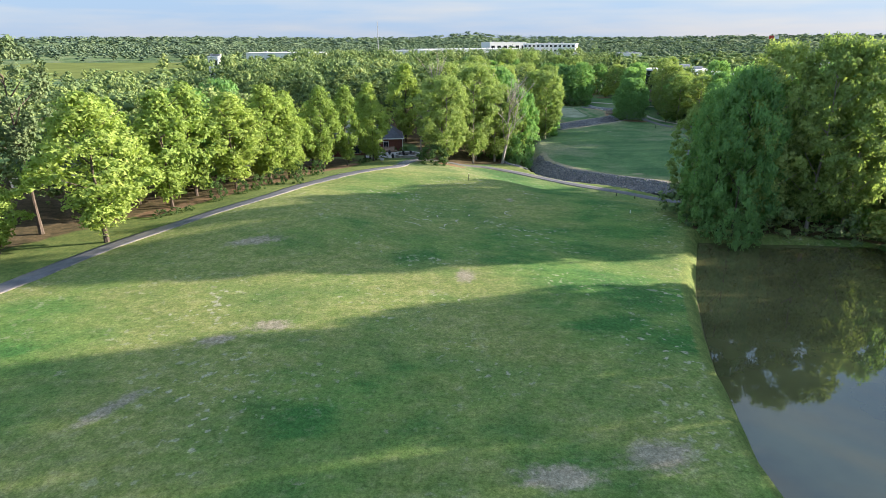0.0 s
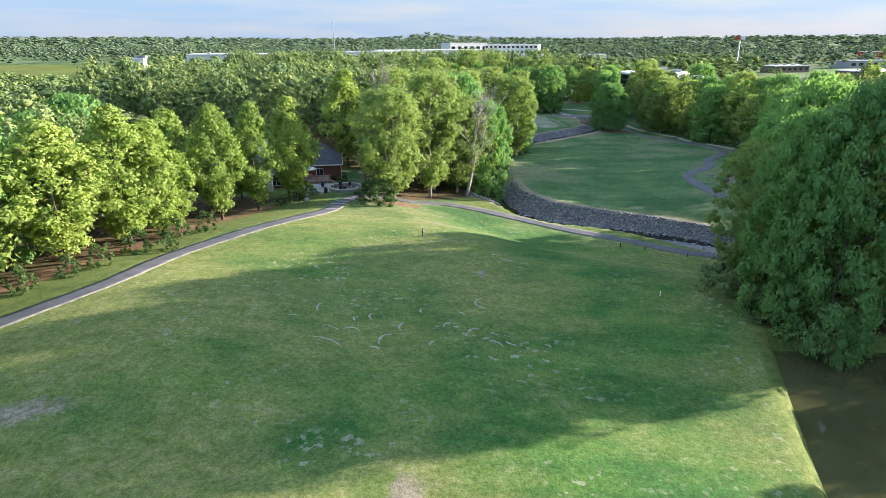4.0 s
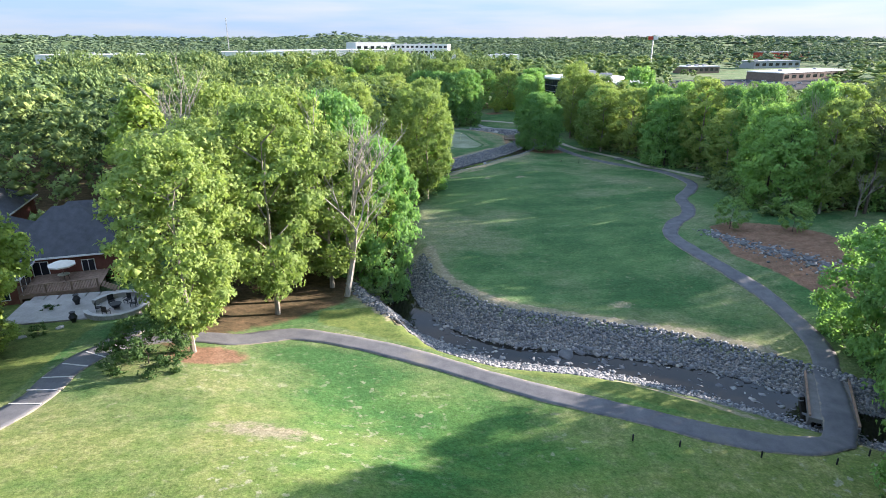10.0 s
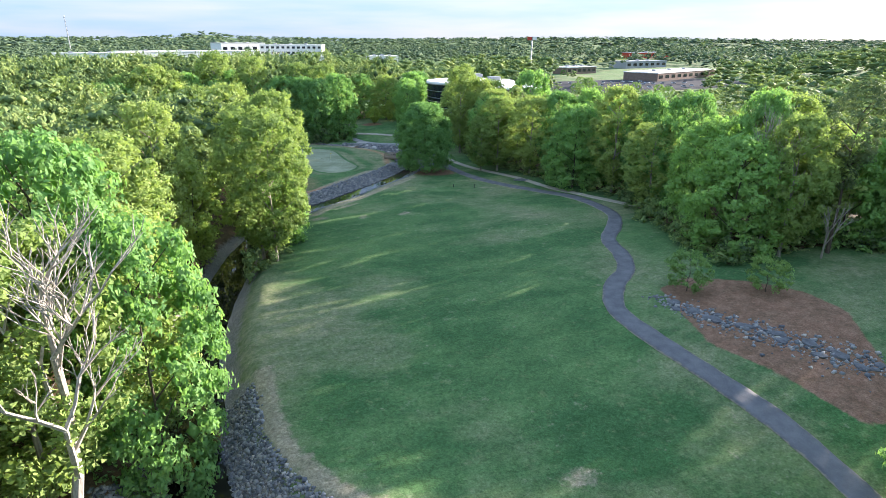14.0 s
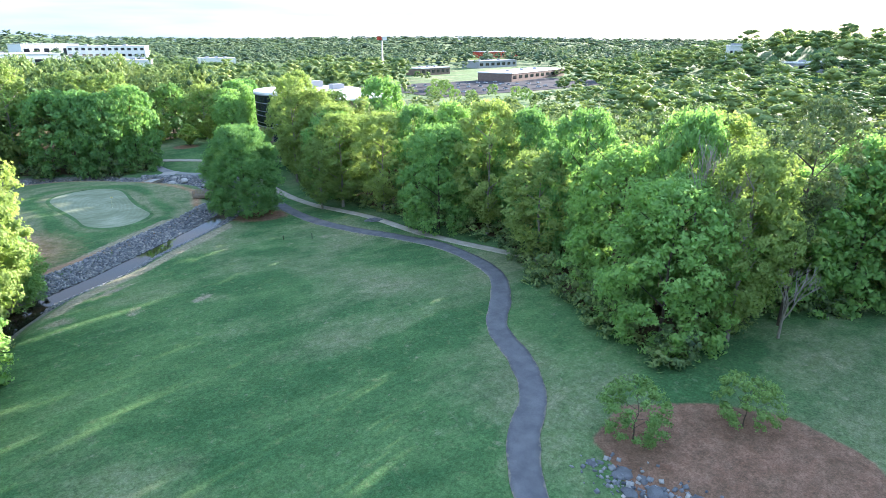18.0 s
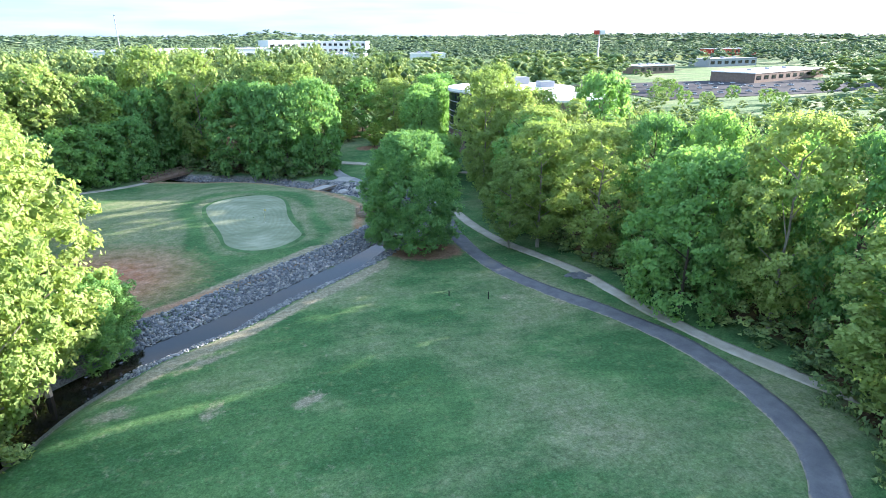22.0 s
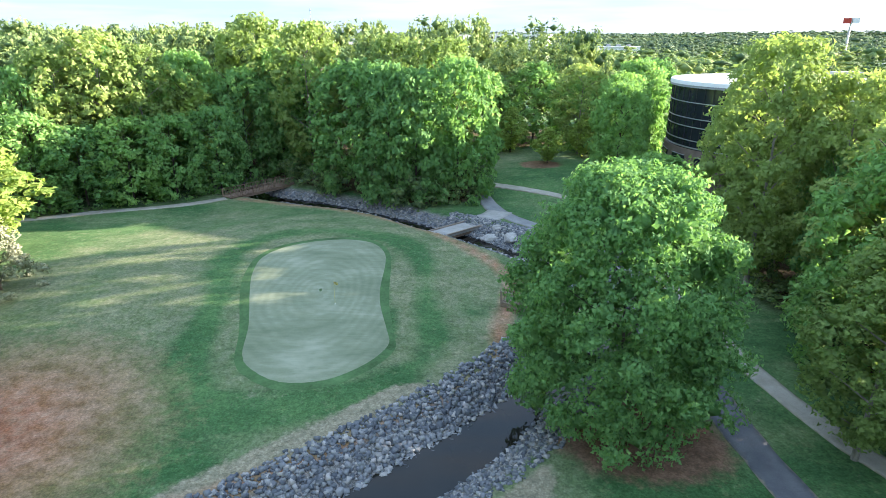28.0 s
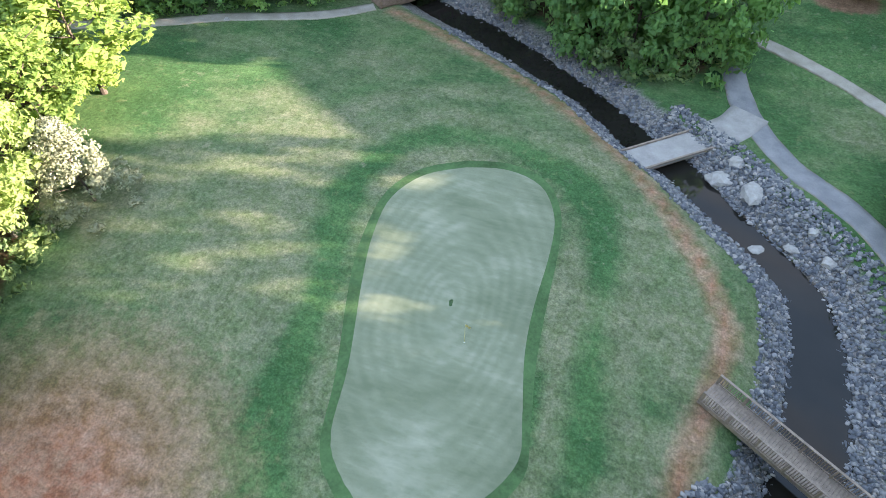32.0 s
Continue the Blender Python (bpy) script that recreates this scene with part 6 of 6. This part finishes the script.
def deck():
    z = -1.7
    root = thing("timber_deck", Matrix.Translation((-20.5, 152.6, z)) @ Matrix.Rotation(radians(6), 4, "Z"), "red-brown raised timber deck behind the house", "deck")
    first = box_part("board", (0, 0, -0.04, 8.0, 0.19, 0.0), RED_TIMBER, root)
    for k in range(1, 34):
        o = new("board", first.data)
        o.parent, o.location = root, (0, 0.2 * k, 0)
    for x in (0.1, 2.7, 5.3, 7.9):
        for y in (0.1, 3.4, 6.6):
            box_part("post", (x - 0.08, y - 0.08, -2.2, x + 0.08, y + 0.08, 1.0 if y == 0.1 else -0.05), RED_TIMBER, root)
    box_part("handrail", (0, 0.03, 1.0, 8.0, 0.17, 1.06), RED_TIMBER, root)
    box_part("skirt", (0, -0.04, -0.5, 8.0, -0.005, -0.05), RED_TIMBER, root)
    one = box_part("baluster", (0.2, 0.08, 0.0, 0.24, 0.12, 1.0), RED_TIMBER, root)
    for k in range(1, 50):
        o = new("baluster", one.data)
        o.parent, o.location = root, (0.155 * k, 0, 0)
    for k in range(6):
        box_part("step", (8.0 + 0.28 * k, 0.6, -0.2 - 0.17 * k, 8.3 + 0.28 * k, 2.2, -0.15 - 0.17 * k), RED_TIMBER, root)
    um = thing("patio_umbrella", Matrix.Translation((-17.2, 156.6, z)), "cream patio umbrella over a round table on the deck", "umbrella")
    part("pole", rod(bmesh.new(), (0, 0, 0), (0, 0, 2.45), 0.03, 0.03, 8), TIMBER, um)
    bm = bmesh.new()
    tip = bm.verts.new((0, 0, 2.5))
    ring = [bm.verts.new((1.5 * math.cos(a), 1.5 * math.sin(a), 1.98)) for a in np.arange(8) * math.pi / 4]
    low = [bm.verts.new((v.co.x, v.co.y, 1.82)) for v in ring]
    for k in range(8):
        bm.faces.new((tip, ring[k], ring[(k + 1) % 8]))
        bm.faces.new((ring[k], low[k], low[(k + 1) % 8], ring[(k + 1) % 8]))
    part("canopy", bm, CANVAS, um)
    for k in range(8):
        a = k * math.pi / 4
        part("rib", rod(bmesh.new(), (0, 0, 2.44), (1.45 * math.cos(a), 1.45 * math.sin(a), 1.95), 0.012, 0.012, 5), TIMBER, um)
    table = thing("patio_table", Matrix.Translation((-17.2, 156.6, z)), "round pale table under the umbrella", "table")
    part("tabletop", rod(bmesh.new(), (0, 0, 0.7), (0, 0, 0.74), 0.65, 0.65, 18), CANVAS, table)
    for k in range(4):
        a = k * 1.57 + 0.4
        part("leg", rod(bmesh.new(), (0.5 * math.cos(a), 0.5 * math.sin(a), 0), (0.4 * math.cos(a), 0.4 * math.sin(a), 0.7), 0.025, 0.025, 6), BLACK, table)


deck()

# ---- garden rocks and creek boulders ----
def rock(x, y, s, flat, label, material, seed, z=None, group="", lift=0.0):
    rng = np.random.default_rng(seed)
    bm = bmesh.new()
    bmesh.ops.create_icosphere(bm, subdivisions=2, radius=1)
    for v in bm.verts:
        n = noise.noise(v.co * 1.3 + Vector((seed * 7.1, 0, 0)))
        v.co *= 1 + 0.45 * n
        v.co.x *= 1.3
        v.co.z = math.copysign(abs(v.co.z) ** 0.7, v.co.z) * flat
    bmesh.ops.transform(bm, matrix=Matrix.Rotation(rng.random() * 6.28, 4, "Z") @ Matrix.Diagonal((s, s, s, 1)), verts=bm.verts)
    me = bpy.data.meshes.new("rock")
    bm.to_mesh(me)
    bm.free()
    me.materials.append(material)
    ob = new("rock", me)
    ob.location = (x, y, (ground_z(x, y) if z is None else z) + lift)
    return tagged(ob, label, "rock", group)


PALE_ROCK = plain("pale_granite", (0.36, 0.34, 0.31), 0.85, 0.2, 0.3, 2.0, bump=0.5)
DARK_ROCK = plain("slate_outcrop", (0.11, 0.112, 0.12), 0.85, 0.25, 0.45, 1.3, bump=0.6)
for k, (x, y, s) in enumerate([(76.3, 298.9, 1.0), (78.9, 297.2, 1.05), (79.6, 291.6, 0.55), (82.2, 292.3, 0.5), (84.6, 291.0, 0.5), (77.4, 300.6, 0.6), (83.5, 293.6, 0.45)]):
    rock(x, y, s, 0.6, "large pale granite boulder at the creek's edge", PALE_ROCK, k + 1, max(ground_z(x, y), -8.9), "boulders in the creek")
for k, (x, y, s) in enumerate([(39, 138.5, 0.9), (37.5, 138.0, 0.6), (40.8, 138.6, 0.5), (42.5, 136.2, 0.5), (47, 134.6, 0.45), (52, 129.5, 0.5)]):
    rock(x, y, s, 0.55, "grey boulder lying in the shallow creek", DARK_ROCK, k + 20, max(ground_z(x, y), -8.5), "boulders in the creek")
rng_bed = np.random.default_rng(8)
u = rng_bed.random(900)
bed = np.c_[76.0 + 8.5 * u ** 1.2 + rng_bed.normal(0, 1.3, 900) * (0.6 + u), 166.8 - 23 * u + rng_bed.normal(0, 1.3, 900), 0.07 + 0.16 * rng_bed.random(900) ** 3]
scatter_stones("outcrop_rubble", bed, "loose grey rubble strewn over the mulch bed")
for k in range(22):
    u = k / 21
    x, y = 76.2 + 8.3 * u ** 1.2 + 0.9 * math.sin(k * 2.4), 166.8 - 23 * u + 0.8 * math.cos(k * 1.9)
    rock(x, y, 0.35 + 0.45 * ((k * 37) % 10) / 10, 0.42, "dark blue-grey slab of a rock outcrop in mulch", DARK_ROCK, k + 40, group="slabs of the rock outcrop")
for k, (x, y) in enumerate([(99.5, 241.2), (100.3, 240.6), (101.2, 241.0), (100.8, 241.9), (99.8, 242.2), (98.9, 241.9), (100.2, 241.4)]):
    rock(x, y, 0.55, 0.4, "brown flat stone edging a small bed beside the path", DARK_ROCK, k + 80, group="stones of the small bed")
for k, (x, y) in enumerate([(-15.5, 141), (-13, 143.2), (-16.5, 138.6), (20.5, 307.2), (59, 305.5)]):
    rock(x, y, 0.35, 0.6, "single pale landscape stone on the grass", PALE_ROCK, k + 95)

# ---- shrubs in the left-hand beds ----
for k, (x, y, h, w) in enumerate([(-40, 84.5, 1.1, 1.8), (-38.6, 86, 0.9, 1.4), (-41.5, 82.8, 1.2, 2.0), (-24.5, 113.5, 3, 2.6), (-27.5, 110.5, 3.2, 2.8), (-26.5, 104.5, 2.6, 2.2), (-30, 104, 3.2, 3.0), (-31.5, 98.5, 2.8, 2.4),
                                  (-18.2, 131.5, 1.2, 1.6), (-17.4, 133, 1.1, 1.5), (-14.2, 141.5, 1.3, 1.6), (-10.6, 158.3, 1.6, 2.2), (-13.4, 158.6, 1.4, 2.2), (-16, 148.8, 1.2, 1.8), (-36, 91.5, 3, 2.5), (-33.5, 95.5, 2.4, 2.2)]):
    plant("shrub", x, y, h, w)
for x, y, h, w in ((-15.6, 137.0, 4.2, 4.0), (-29.5, 116, 7, 5), (-35, 110, 8, 5.5), (-44.5, 92, 9, 6), (-48, 90, 12, 7)):
    plant("sweetgum", x, y, h, w, "young fresh green broadleaf tree in a mulch bed")


def course_sign():
    x, y = -13.6, 130.3
    root = thing("course_sign", Matrix.Translation((x, y, ground_z(x, y))), "small dark green sign on a post beside the path", "sign")
    box_part("post", (-0.06, -0.06, -0.1, 0.06, 0.06, 0.7), TIMBER, root)
    box_part("board", (-0.35, -0.08, 0.7, 0.35, 0.08, 1.25), GREY, root, bevel=0.02)


course_sign()

# stripes across the steep part of the path
for k in range(6):
    c = [(-9.3, 127.0), (-8.9, 129.0), (-8.6, 131.0), (-8.0, 133.0), (-7.0, 134.8), (-5.8, 136.4)][k]
    a = [78, 80, 83, 68, 55, 48][k]
    bar = thing("path_stripe", Matrix.Translation((*c, ground_z(*c) + 0.085)) @ Matrix.Rotation(radians(a - 90), 4, "Z"), "pale drainage strip set across the cart path", "drain strip", "strips across the path")
    box_part("strip", (-1.2, -0.07, -0.03, 1.2, 0.07, 0.012), WHITE_STONE, bar)

# ---- scuffed rings and bald spots in the turf ----
def turf_marks():
    rng = np.random.default_rng(3)
    vs, qs = [], []
    rows = [(-4.2, 87.4, 1.9, 150, 330), (-1.6, 85.3, 0.7, 120, 340), (0.2, 86.0, 1.1, 130, 300), (3.4, 84.2, 1.4, 140, 330), (7.0, 84.4, 0.8, 40, 250), (-4.6, 82.0, 1.3, 30, 160), (-2.4, 82.4, 0.9, 20, 200), (1.6, 80.9, 1.5, 100, 290),
            (-4.8, 79.2, 1.7, 20, 150), (9.2, 83.2, 0.8, 60, 330), (11.4, 89.6, 1.5, 110, 300), (16.2, 103.6, 1.9, 200, 330), (14.0, 103.2, 0.8, 20, 220), (7.8, 87.0, 0.6, 0, 240), (10.2, 80.4, 1.2, 10, 140), (4.9, 87.8, 0.8, 150, 320),
            (12.6, 82.0, 1.0, 200, 330), (-7.4, 84.0, 0.9, 100, 280), (-0.6, 79.0, 1.0, 30, 180), (5.6, 80.6, 0.9, 120, 300)]
    for cx, cy, r, a0, a1 in rows:
        a1 = a0 + (a1 - a0) * rng.uniform(0.3, 0.75)
        n = max(7, int(abs(a1 - a0) * r / 8))
        base = len(vs)
        for i in range(n + 1):
            a = radians(a0 + (a1 - a0) * i / n)
            w = 0.15 * (0.15 + 1.1 * rng.random()) * math.sin(math.pi * (i + 0.4) / (n + 0.8)) ** 0.5
            q = r * (1 + 0.06 * math.sin(a * 3 + cx))
            for s in (-1, 1):
                vs.append((cx + (q + s * w) * math.cos(a), cy + (q + s * w) * math.sin(a)))
        for i in range(n):
            k = base + 2 * i
            qs.append((k, k + 1, k + 3, k + 2))
    v = np.array(vs)
    z = height(v[:, 0], v[:, 1]) + 0.03
    tagged(new("scuffed_turf_rings", quads_mesh("scuffed_turf_rings", np.c_[v, z], np.array(qs), DRY)), "thin bleached arcs scuffed into the fairway turf", "turf marks", kind="stuff")


turf_marks()
